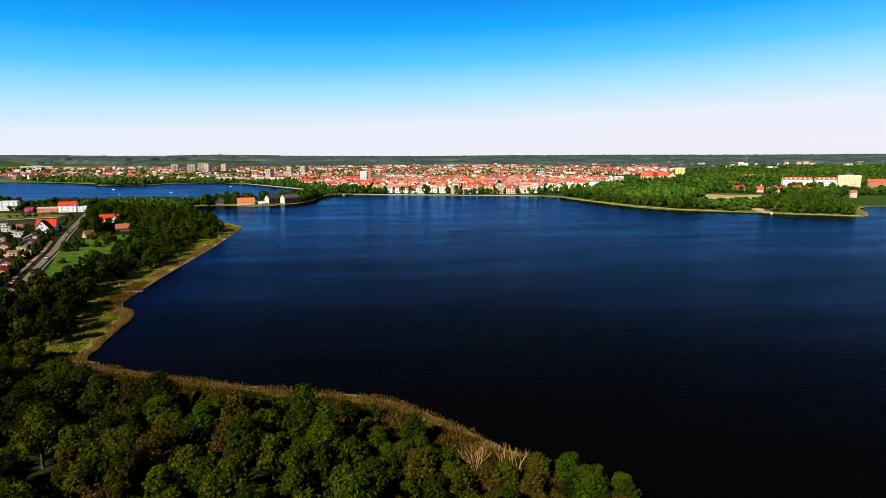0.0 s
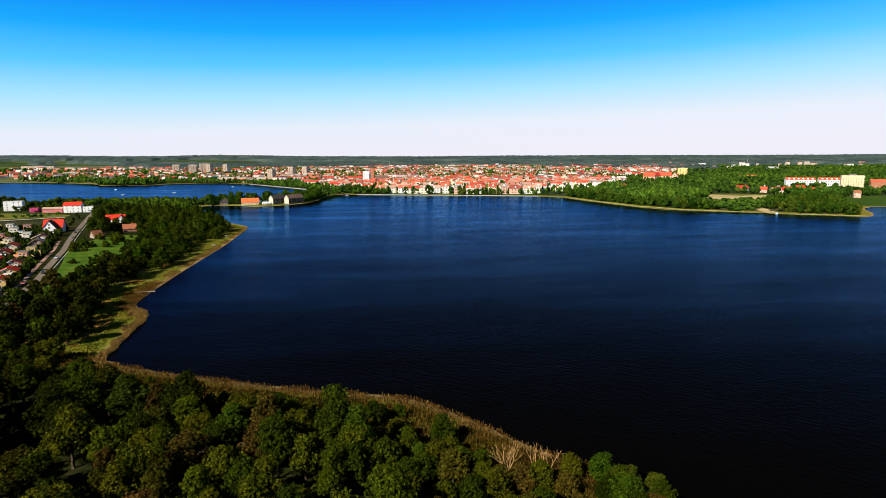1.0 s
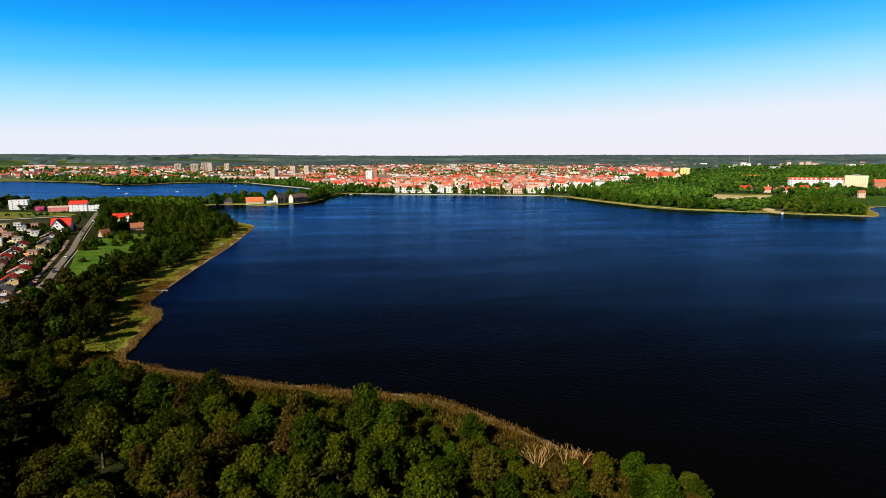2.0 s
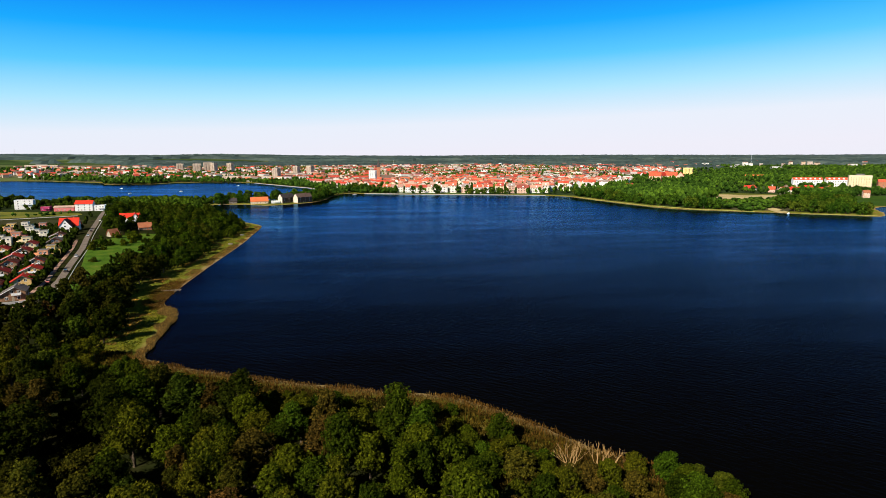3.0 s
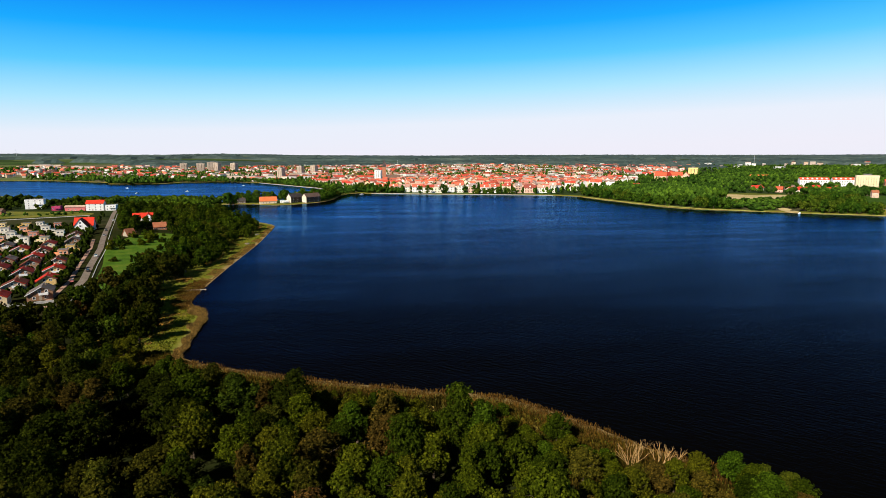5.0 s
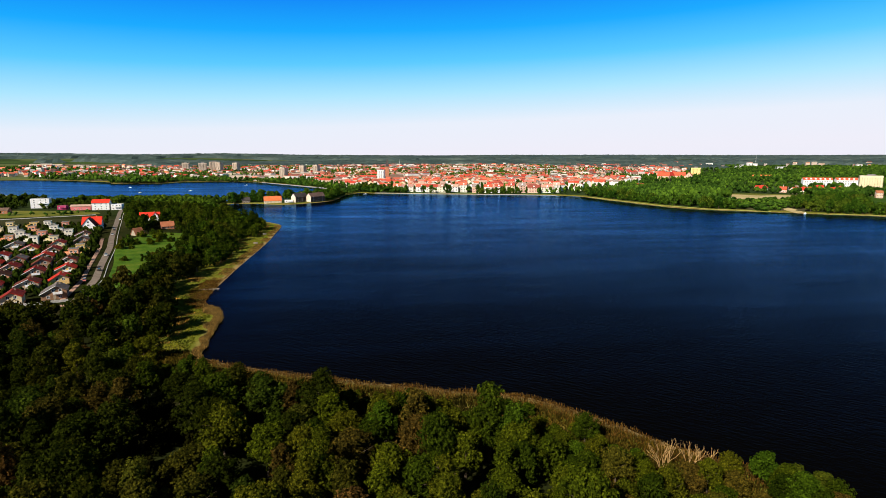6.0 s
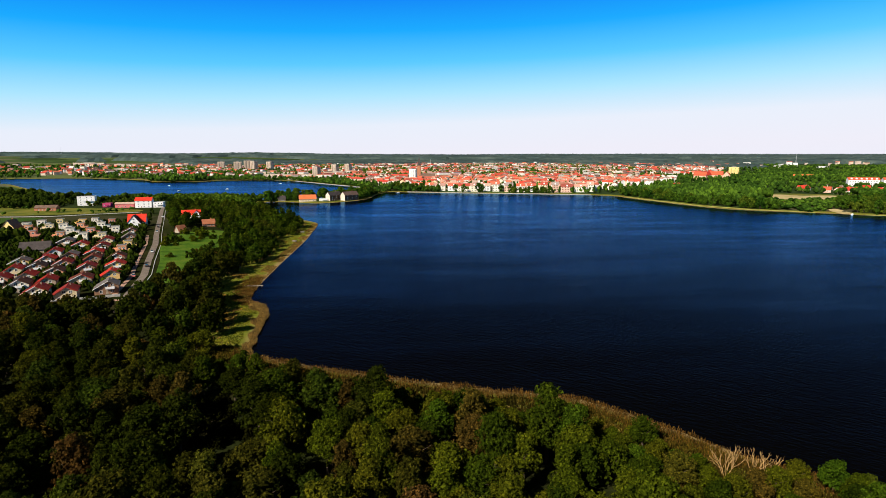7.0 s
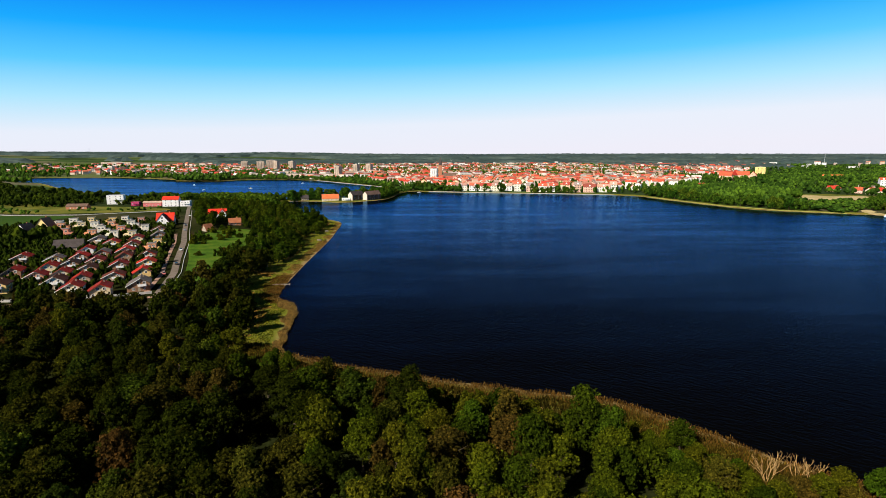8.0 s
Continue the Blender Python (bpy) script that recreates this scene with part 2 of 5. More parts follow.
DARK_TILE = surface("dark roof", ((0.3, (0.05, 0.042, 0.04)), (0.7, (0.09, 0.075, 0.07))), 0.3, 0.8, 0.3, 3.0)
OLD_TILE = surface("weathered roof", ((0.3, (0.12, 0.075, 0.055)), (0.7, (0.20, 0.13, 0.10))), 0.3, 0.85, 0.3, 3.0)
FELT = surface("grey roof felt", ((0.3, (0.13, 0.125, 0.12)), (0.7, (0.20, 0.195, 0.19))), 0.25, 0.9, 0.1)
STEEL = surface("painted steel", ((0.3, (0.55, 0.55, 0.56)), (0.7, (0.65, 0.65, 0.66))), 0.5, 0.4, 0.0, metal=0.4)
TIMBER = surface("timber", ((0.3, (0.30, 0.24, 0.17)), (0.7, (0.45, 0.38, 0.29))), 0.8, 0.85, 0.3)
GLASS, _t, _b = shader("window glass")
_b.inputs["Base Color"].default_value, _b.inputs["Roughness"].default_value, _b.inputs["Specular IOR Level"].default_value = (0.015, 0.018, 0.022, 1), 0.08, 0.6

# grass and soil, with sand and mud along the waterline
GROUND, _t, _b = shader("ground")
_parcel = node(_t, "TexVoronoi", Scale=0.0042)
_plots = _t.nodes.new("ShaderNodeVectorMath")
_plots.operation, _plots.inputs[1].default_value = "MULTIPLY", (0.7, 1.0, 0.0)
_t.links.new(place(_t), _plots.inputs[0])
_t.links.new(_plots.outputs[0], _parcel.inputs["Vector"])
_crop = _t.nodes.new("ShaderNodeSeparateColor")
_t.links.new(_parcel.outputs["Color"], _crop.inputs[0])
_far = ramp(_t, _crop.outputs[0], ((0.0, (0.036, 0.058, 0.020)), (0.22, (0.055, 0.090, 0.028)), (0.45, (0.105, 0.130, 0.050)), (0.62, (0.044, 0.072, 0.024)), (0.80, (0.140, 0.130, 0.075))), True)
_far = blend(_t, _far, ramp(_t, grain(_t, 0.02, 4), ((0.3, (0.6, 0.65, 0.6)), (0.7, (1.2, 1.2, 1.2)))), 0.8, "MULTIPLY")
# near floor: leaf litter, darkened further to hold the shade under the trees
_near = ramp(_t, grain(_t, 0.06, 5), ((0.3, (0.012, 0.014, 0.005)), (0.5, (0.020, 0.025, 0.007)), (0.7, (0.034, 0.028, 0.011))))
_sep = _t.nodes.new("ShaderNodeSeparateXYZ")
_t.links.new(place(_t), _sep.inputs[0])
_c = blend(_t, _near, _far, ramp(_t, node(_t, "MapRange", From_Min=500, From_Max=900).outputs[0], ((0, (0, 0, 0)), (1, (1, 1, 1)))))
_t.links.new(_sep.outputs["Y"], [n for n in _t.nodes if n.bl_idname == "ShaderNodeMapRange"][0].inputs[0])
_shore = node(_t, "MapRange", From_Min=0.08, From_Max=0.42)
_t.links.new(_sep.outputs["Z"], _shore.inputs[0])
_wet = node(_t, "MapRange", From_Min=0.85, From_Max=1.25)
_rough = _t.nodes.new("ShaderNodeMath")
_rough.operation, _rough.inputs[1].default_value = "MULTIPLY_ADD", 0.7
_t.links.new(grain(_t, 0.09, 4), _rough.inputs[0])
_low = _t.nodes.new("ShaderNodeMath")
_low.operation, _low.inputs[1].default_value = "ADD", -0.35
_t.links.new(_sep.outputs["Z"], _low.inputs[0])
_t.links.new(_low.outputs[0], _rough.inputs[2])
_t.links.new(_rough.outputs[0], _wet.inputs[0])
_sward = ramp(_t, grain(_t, 0.07, 5), ((0.3, (0.22, 0.135, 0.045)), (0.42, (0.20, 0.17, 0.030)), (0.52, (0.15, 0.175, 0.020)), (0.62, (0.19, 0.17, 0.030)), (0.72, (0.27, 0.165, 0.055))))
_c = blend(_t, _sward, _c, _wet.outputs[0])
_c = blend(_t, ramp(_t, grain(_t, 0.2), ((0.3, (0.20, 0.125, 0.055)), (0.7, (0.38, 0.28, 0.12)))), _c, _shore.outputs[0])
_c = blend(_t, _c, ramp(_t, grain(_t, 1.1, 3), ((0.3, (0.65, 0.65, 0.65)), (0.7, (1.25, 1.25, 1.25)))), 0.8, "MULTIPLY")
_t.links.new(_c, _b.inputs["Base Color"])
_b.inputs["Roughness"].default_value, _b.inputs["Specular IOR Level"].default_value = 0.95, 0.0
relieve(_t, _b, grain(_t, 0.9, 4), 0.5, 0.3)

# open water: dark peaty body, rippled gloss, streaks where the wind touches it, calmer under the shores
WATER, _t, _b = shader("lake water")


def sums(t, kind, a, b, c=None):
    n = t.nodes.new("ShaderNodeMath")
    n.operation = kind
    for k, v in enumerate((a, b, c)):
        if isinstance(v, bpy.types.NodeSocket):
            t.links.new(v, n.inputs[k])
        elif v is not None:
            n.inputs[k].default_value = v
    return n.outputs[0]


_b.inputs["Base Color"].default_value, _b.inputs["Roughness"].default_value, _b.inputs["Specular IOR Level"].default_value = (0.0014, 0.0013, 0.0009, 1), 0.6, 0.0
_open = _t.nodes.new("ShaderNodeAttribute")
_open.attribute_name = "open_water"
_gloss = node(_t, "BsdfGlossy")
_gloss.inputs["Color"].default_value = (0.22, 0.51, 0.95, 1)
_t.links.new(sums(_t, "MULTIPLY_ADD", _open.outputs["Fac"], 0.12, 0.045), _gloss.inputs["Roughness"])
_turned = node(_t, "VectorRotate", Angle=radians(42))
_t.links.new(place(_t), _turned.inputs["Vector"])
_wavelets = grain(_t, 0.85, 3, 0.55, _turned.outputs[0], (0.22, 1.0, 1.0))
_cross = grain(_t, 0.75, 4, 0.6, None, (0.5, 1.0, 1.0))
_ripple = sums(_t, "MULTIPLY_ADD", _wavelets, 0.7, sums(_t, "MULTIPLY", _cross, 0.45))
_bump = node(_t, "Bump", Distance=0.42)
_t.links.new(sums(_t, "MULTIPLY_ADD", _open.outputs["Fac"], 0.85, 0.12), _bump.inputs["Strength"])
_t.links.new(_ripple, _bump.inputs["Height"])
_t.links.new(_bump.outputs[0], _gloss.inputs["Normal"])
_fres = node(_t, "Fresnel", IOR=1.33)
_facet = node(_t, "Bump", Strength=0.6, Distance=0.3)
_t.links.new(_ripple, _facet.inputs["Height"])
_t.links.new(_facet.outputs[0], _fres.inputs["Normal"])
_streak = ramp(_t, grain(_t, 0.024, 7, 0.74, None, (0.22, 1.0, 1.0)), ((0.36, (0.50, 0.50, 0.50)), (0.5, (0.68, 0.68, 0.68)), (0.66, (1.0, 1.0, 1.0))))
_lift = sums(_t, "MINIMUM", sums(_t, "MULTIPLY", sums(_t, "POWER", _fres.outputs[0], 2.6), 2.75), 0.62)
_mix = _t.nodes.new("ShaderNodeMixShader")
_t.links.new(sums(_t, "MULTIPLY", _lift, _streak), _mix.inputs[0])
_t.links.new(_b.outputs[0], _mix.inputs[1])
_t.links.new(_gloss.outputs[0], _mix.inputs[2])
_t.links.new(_mix.outputs[0], _t.nodes["Material Output"].inputs[0])


# ---- lie of the land ----
def smooth(a, b, v):
    k = np.clip((np.asarray(v, float) - a) / (b - a), 0, 1)
    return k * k * (3 - 2 * k)


def rounded(points, steps=6):
    """A closed, softly curved outline through a few corner points."""
    p, out = [np.array(q, float) for q in points], []
    n = len(p)
    for i in range(n):
        a, b, c, d = p[i - 1], p[i], p[(i + 1) % n], p[(i + 2) % n]
        for s in range(steps):
            t = s / steps
            out.append(0.5 * (2 * b + (c - a) * t + (2 * a - 5 * b + 4 * c - d) * t * t + (3 * b - a - 3 * c + d) * t ** 3))
    return np.array(out)


NEAR_SHORE = [(1500, -330), (300, -300), (120, -120), (68, 0), (49, 70), (40, 96), (24, 112), (12, 128), (-5, 146), (-30, 155), (-67, 170), (-103, 189),
              (-109, 203), (-111, 227), (-114, 252), (-126, 270), (-129, 298), (-130, 338), (-130, 385), (-129.5, 445), (-131, 510), (-134, 572)]
FAR_SHORE = [(-146, 600), (-176, 640), (-215, 730), (-250, 800), (-246, 848), (-206, 845), (-170, 824), (-135, 845), (-108, 880), (-96, 925), (-88, 1000),
             (-72, 1060), (-52, 1076), (-35, 1056), (68, 1019), (195, 984), (282, 953), (312, 920), (316, 884), (350, 728), (385, 672), (452, 630),
             (468, 618), (480, 606), (520, 584), (551, 566), (590, 600), (650, 668), (760, 670), (1500, 560)]
UPPER_LAKE = [(-1250, 1700), (-1010, 1775), (-737, 1613), (-690, 1530), (-622, 1508), (-545, 1537), (-530, 1590), (-400, 1585), (-318, 1525), (-245, 1403), (-166, 1273),
              (-125, 1205), (-98, 1130), (-86, 1075), (-105, 1030), (-150, 960), (-205, 915), (-262, 905), (-300, 930), (-420, 915), (-566, 985), (-760, 1180), (-960, 1420), (-1180, 1580)]
LAKES = [rounded(NEAR_SHORE + FAR_SHORE), rounded(UPPER_LAKE)]


def shore_distance(x, y):
    """Metres to the nearest waterline: positive on land, negative out on a lake."""
    x, y = np.atleast_1d(np.asarray(x, float)), np.atleast_1d(np.asarray(y, float))
    best, flat_x, flat_y = np.full(x.size, 1e9), x.ravel(), y.ravel()
    for lake in LAKES:
        ax, ay = lake.T
        bx, by = np.roll(lake, -1, 0).T
        ex, ey = bx - ax, by - ay
        for k in range(0, x.size, 3000):
            px, py = flat_x[k:k + 3000, None], flat_y[k:k + 3000, None]
            s = np.clip(((px - ax) * ex + (py - ay) * ey) / (ex * ex + ey * ey + 1e-9), 0, 1)
            d = np.sqrt(((px - ax - s * ex) ** 2 + (py - ay - s * ey) ** 2).min(1))
            cross = ((ay > py) != (by > py)) & (px < ax + (py - ay) * ex / np.where(ey == 0, 1e-9, ey))
            best[k:k + 3000] = np.minimum(best[k:k + 3000], d * np.where(cross.sum(1) % 2, -1, 1))
    return best.reshape(x.shape)


def relief(x, y, d):
    """Height of the ground at (x, y), d metres from the water."""
    r = np.hypot(x + 30, y)
    west = smooth(-100, -900, x)
    z = np.where(d < 0, np.maximum(d * 0.15, -2.5), np.minimum(d * 0.09, 0.9))
    z = z + 0.8 * smooth(16, 40, d) + smooth(10, 120, d) * (0.1 + 5.2 * smooth(270, 520, y))
    z = z + smooth(60, 500, d) * (3 + 50 * smooth(1100, 5200, r)) * smooth(700, 1400, r)
    roll = np.sin(x * 0.0021 + 1.3) * np.cos(y * 0.0017 + x * 0.0006) + 0.5 * np.sin(x * 0.0057 + y * 0.0031)
    return z + smooth(1900, 3800, r) * (2.5 * roll + 10 * west * (1 + 0.3 * np.sin(x * 0.004)))


def ground_z(x, y):
    return float(relief(np.array([float(x)]), np.array([float(y)]), shore_distance(x, y))[0])


# ---- building blocks ----
class Geo:
    """Corner points and faces gathered for one mesh."""

    def __init__(self):
        self.v, self.f = [], []

    def add(self, points, faces):
        n = len(self.v)
        self.v += [tuple(p) for p in points]
        self.f += [tuple(i + n for i in f) for f in faces]
        return self

    def box(self, x0, y0, z0, x1, y1, z1):
        return self.add([(x, y, z) for z in (z0, z1) for x, y in ((x0, y0), (x1, y0), (x1, y1), (x0, y1))],
                        [(3, 2, 1, 0), (4, 5, 6, 7), (0, 1, 5, 4), (1, 2, 6, 5), (2, 3, 7, 6), (3, 0, 4, 7)])

    def tube(self, a, b, ra, rb, sides=6):
        a, b = Vector(a), Vector(b)
        q = (b - a).to_track_quat("Z", "Y")
        ring = [q @ Vector((math.cos(2 * math.pi * k / sides), math.sin(2 * math.pi * k / sides), 0)) for k in range(sides)]
        return self.add([a + r * ra for r in ring] + [b + r * rb for r in ring],
                        [(k, (k + 1) % sides, sides + (k + 1) % sides, sides + k) for k in range(sides)] + [tuple(range(sides))[::-1], tuple(range(sides, 2 * sides))])

    def mesh(self, name, material, flat=True):
        m = bpy.data.meshes.new(name)
        m.from_pydata(self.v, [], self.f)
        m.materials.append(material)
        if not flat:
            m.polygons.foreach_set("use_smooth", [True] * len(m.polygons))
        m.update()
        return m


def part(name, geo, material, parent=None, label="", at=None, flat=True):
    """ONE mesh object, under a thing or a part where one is given. geo: a Geo, or a mesh to share."""
    ob = new(name, geo if isinstance(geo, bpy.types.Mesh) else geo.mesh(name, material, flat))
    if parent:
        ob.parent = parent
    if at is not None:
        ob.matrix_basis = at
    return tagged(ob, label) if label else ob


def thing(name, label, category, group="", kind=""):
    return tagged(new(name), label, category, group, kind)


def sheet(name, material, label, xs, ys, height):
    """A piece of ground: a grid of corners at the given heights."""
    X, Y = np.meshgrid(xs, ys)
    Z = height(X.ravel(), Y.ravel())
    nx, ny = len(xs), len(ys)
    k = np.arange(nx * ny).reshape(ny, nx)
    quads = np.stack([k[:-1, :-1], k[:-1, 1:], k[1:, 1:], k[1:, :-1]], -1).reshape(-1, 4)
    g = Geo()
    g.v, g.f = np.stack([X.ravel(), Y.ravel(), Z], 1).tolist(), quads.tolist()
    return tagged(part(name, g, material, flat=False), label, name, kind="structure")


def land(x, y):
    return relief(x, y, shore_distance(x, y))


def inside(x, y, corners):
    hit = np.zeros(np.shape(x), bool)
    for (ax, ay), (bx, by) in zip(corners, corners[1:] + corners[:1]):
        if ay != by:
            hit ^= ((ay > y) != (by > y)) & (x < ax + (y - ay) * (bx - ax) / (by - ay))
    return hit


def patch(name, material, label, corners, step, lift):
    """A field or clearing: follows the ground inside a soft outline, a little above it."""
    edge = [tuple(p) for p in rounded(corners, 5)]
    cx, cy = np.mean(edge, 0)
    rings = max(2, int(max(np.hypot(x - cx, y - cy) for x, y in edge) / step))
    P = np.array([(cx + (x - cx) * k / rings, cy + (y - cy) * k / rings) for k in range(1, rings + 1) for x, y in edge] + [(cx, cy)])
    Z, n = land(P[:, 0], P[:, 1]) + lift, len(edge)
    g = Geo()
    g.v = np.column_stack([P, Z]).tolist()
    g.f = [(len(P) - 1, k, (k + 1) % n) for k in range(n)]
    g.f += [(r * n + k, r * n + n + k, r * n + n + (k + 1) % n, r * n + (k + 1) % n) for r in range(rings - 1) for k in range(n)]
    return tagged(part(name, g, material, flat=False), label, name, kind="structure")


def ribbon(name, material, label, line, width, lift, thick=0.0, parent=None):
    """A road or a strip along a line on the ground; thick gives it a raised body."""
    pts, out = [Vector(p) for p in line], []
    for a, b in zip(pts, pts[1:]):
        n = max(1, int((b - a).length / 12))
        out += [a.lerp(b, k / n) for k in range(n)]
    out.append(pts[-1])
    g = Geo()
    for i, p in enumerate(out):
        d = (out[min(i + 1, len(out) - 1)] - out[max(i - 1, 0)]).normalized()
        s = Vector((-d.y, d.x)) * width / 2
        z = ground_z(p.x, p.y) + lift
        g.v += [(p.x - s.x, p.y - s.y, z), (p.x + s.x, p.y + s.y, z), (p.x - s.x, p.y - s.y, z - thick - 0.3), (p.x + s.x, p.y + s.y, z - thick - 0.3)]
    for i in range(len(out) - 1):
        k = 4 * i
        g.f += [(k, k + 4, k + 5, k + 1), (k, k + 2, k + 6, k + 4), (k + 1, k + 5, k + 7, k + 3)]
    ob = part(name, g, material, parent)
    return tagged(ob, label, name, kind="structure")


# ---- ground and water ----
def lines(*spans):
    out = []
    for a, b, step in spans:
        out += list(np.arange(a, b, step))
    return np.array(out + [spans[-1][1]], float)


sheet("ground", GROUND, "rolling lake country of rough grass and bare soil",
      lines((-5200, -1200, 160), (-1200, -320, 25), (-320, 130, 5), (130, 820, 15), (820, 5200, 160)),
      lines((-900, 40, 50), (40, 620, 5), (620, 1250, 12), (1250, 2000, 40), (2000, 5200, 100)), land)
lake = sheet("water", WATER, "wide dark blue lake ruffled by light wind", lines((-1400, -400, 50), (-400, 900, 20), (900, 1700, 100)), lines((-500, 0, 100), (0, 1140, 20), (1140, 1900, 50)), lambda x, y: x * 0)
_xy = np.array([v.co[:2] for v in lake.data.vertices])
lake.data.attributes.new("open_water", "FLOAT", "POINT").data.foreach_set("value", np.maximum(smooth(5, 70, -shore_distance(_xy[:, 0], _xy[:, 1])), smooth(620, 480, _xy[:, 1])))

rng = random.Random(7)

ROAD = [(-176, 243), (-186, 274), (-198, 322), (-212, 362), (-231, 421), (-245, 458), (-279, 551), (-317, 654), (-345, 735)]
ribbon("road", ASPHALT, "grey asphalt street running up from the wood", ROAD, 3.9, 0.12)
ribbon("pavement", PAVING, "reddish paved footway beside the street", [(x - 6.0, y - 1.5) for x, y in ROAD[1:6]], 2.2, 0.2, 0.2)
ribbon("verge", CONCRETE, "pale kerb strip along the street", [(x + 3.6, y + 1.3) for x, y in ROAD[1:8]], 0.35, 0.34, 0.2)
ribbon("lane", PAVING, "pale lane in front of the first houses", [(-182, 268), (-203, 261), (-240, 254), (-300, 258)], 3.2, 0.1)
ribbon("track", CONCRETE, "pale track along the green field", [(-640, 650), (-476, 600), (-408, 600), (-335, 640)], 4.0, 0.25)
patch("field", FIELD, "smooth green field of young crop", [(-640, 470), (-430, 500), (-405, 560), (-408, 590), (-476, 592), (-640, 635)], 25, 0.15)
patch("meadow", MEADOW, "yellow-green rough meadow in front of the hotel", [(-600, 680), (-470, 612), (-345, 640), (-352, 672), (-400, 690), (-480, 705), (-560, 740)], 25, 0.2)
patch("orchard_meadow", GRASS, "bright green meadow among the trees", [(-183, 300), (-205, 362), (-228, 428), (-224, 484), (-197, 486), (-187, 440), (-183, 400), (-176, 350), (-174, 315)], 12, 0.2)
patch("clearing", MEADOW, "grassy clearing behind the lakeside trees", [(462, 728), (500, 712), (560, 706), (630, 800), (615, 835), (560, 862), (515, 842), (480, 790)], 20, 0.22)
patch("sand_clearing", SAND, "pale bare sand in the grassy clearing", [(478, 758), (520, 752), (548, 746), (606, 802), (592, 816), (560, 812), (540, 838), (520, 832)], 12, 0.3)
patch("beach", SAND, "small sandy landing place in a gap of the trees", [(466, 622), (476, 616), (482, 630), (486, 654), (474, 652)], 8, 0.15)
patch("lawn", FIELD, "bright green lawn on the lakeside", [(640, 690), (760, 690), (800, 760), (700, 780), (640, 730)], 20, 0.25)
patch("castle_lawn", MEADOW, "green lawn along the island shore", [(-168, 830), (-136, 850), (-110, 884), (-120, 892), (-150, 866), (-172, 842)], 10, 0.12)


# ---- trees ----
def crown_geo(r, radius, height, lobes, leaves, size):
    """Boughs heaped round the stem, each carrying rounded sprays of leaves with dark gaps between; r: the random source."""
    g, boughs = Geo(), []
    for k in range(lobes):
        u, turn = r.random() ** 0.6, r.uniform(0, 2 * math.pi)
        up = r.uniform(0.05, 1.0)
        wide = radius * 0.80 * math.sin(math.pi * (0.22 + 0.70 * up)) * u
        boughs.append((Vector((math.cos(turn) * wide, math.sin(turn) * wide, height * (0.12 + 0.72 * up))), radius * r.uniform(0.16, 0.34)))
    for c, s in boughs:  # the shaded inside of each bough
        ring = [(c.x + s * 0.66 * math.cos(q) * r.uniform(0.6, 1), c.y + s * 0.66 * math.sin(q) * r.uniform(0.6, 1), c.z + r.uniform(-0.25, 0.1) * s) for q in (0, 1.26, 2.51, 3.77, 5.03)]
        g.add([(c.x, c.y, c.z + s * 0.5), *ring, (c.x, c.y, c.z - s * 0.7)], [(0, k + 1, (k + 1) % 5 + 1) for k in range(5)] + [(6, (k + 1) % 5 + 1, k + 1) for k in range(5)])
    weight, each = [s * s for _, s in boughs], 9
    for c, s in r.choices(boughs, weight, k=leaves // each):
        out = Vector((c.x, c.y, (c.z - height * 0.4) * 0.8)) * (0.5 / radius)
        d = (Vector((r.gauss(0, 1), r.gauss(0, 1), r.gauss(0.35, 1))) + out).normalized()
        spray, wide = c + d * s * r.uniform(0.72, 1.12), s * r.uniform(0.26, 0.44)
        for _ in range(each):
            e = (Vector((r.gauss(0, 1), r.gauss(0, 1), r.gauss(0.2, 1))) + d * 0.9).normalized()
            p = spray + e * wide * r.uniform(0.7, 1.15)
            n = (e + Vector((r.gauss(0, 0.34), r.gauss(0, 0.34), r.gauss(0.05, 0.34)))).normalized()
            a = n.orthogonal().normalized()
            a.rotate(Matrix.Rotation(r.uniform(0, 6.28), 3, n))
            b, k = n.cross(a), size * r.uniform(0.65, 1.3)
            g.add([p + a * k * 0.75, p - a * k * 0.45 + b * k * 0.55, p - a * k * 0.45 - b * k * 0.55 + n * k * 0.15], [(0, 1, 2)])
    return g


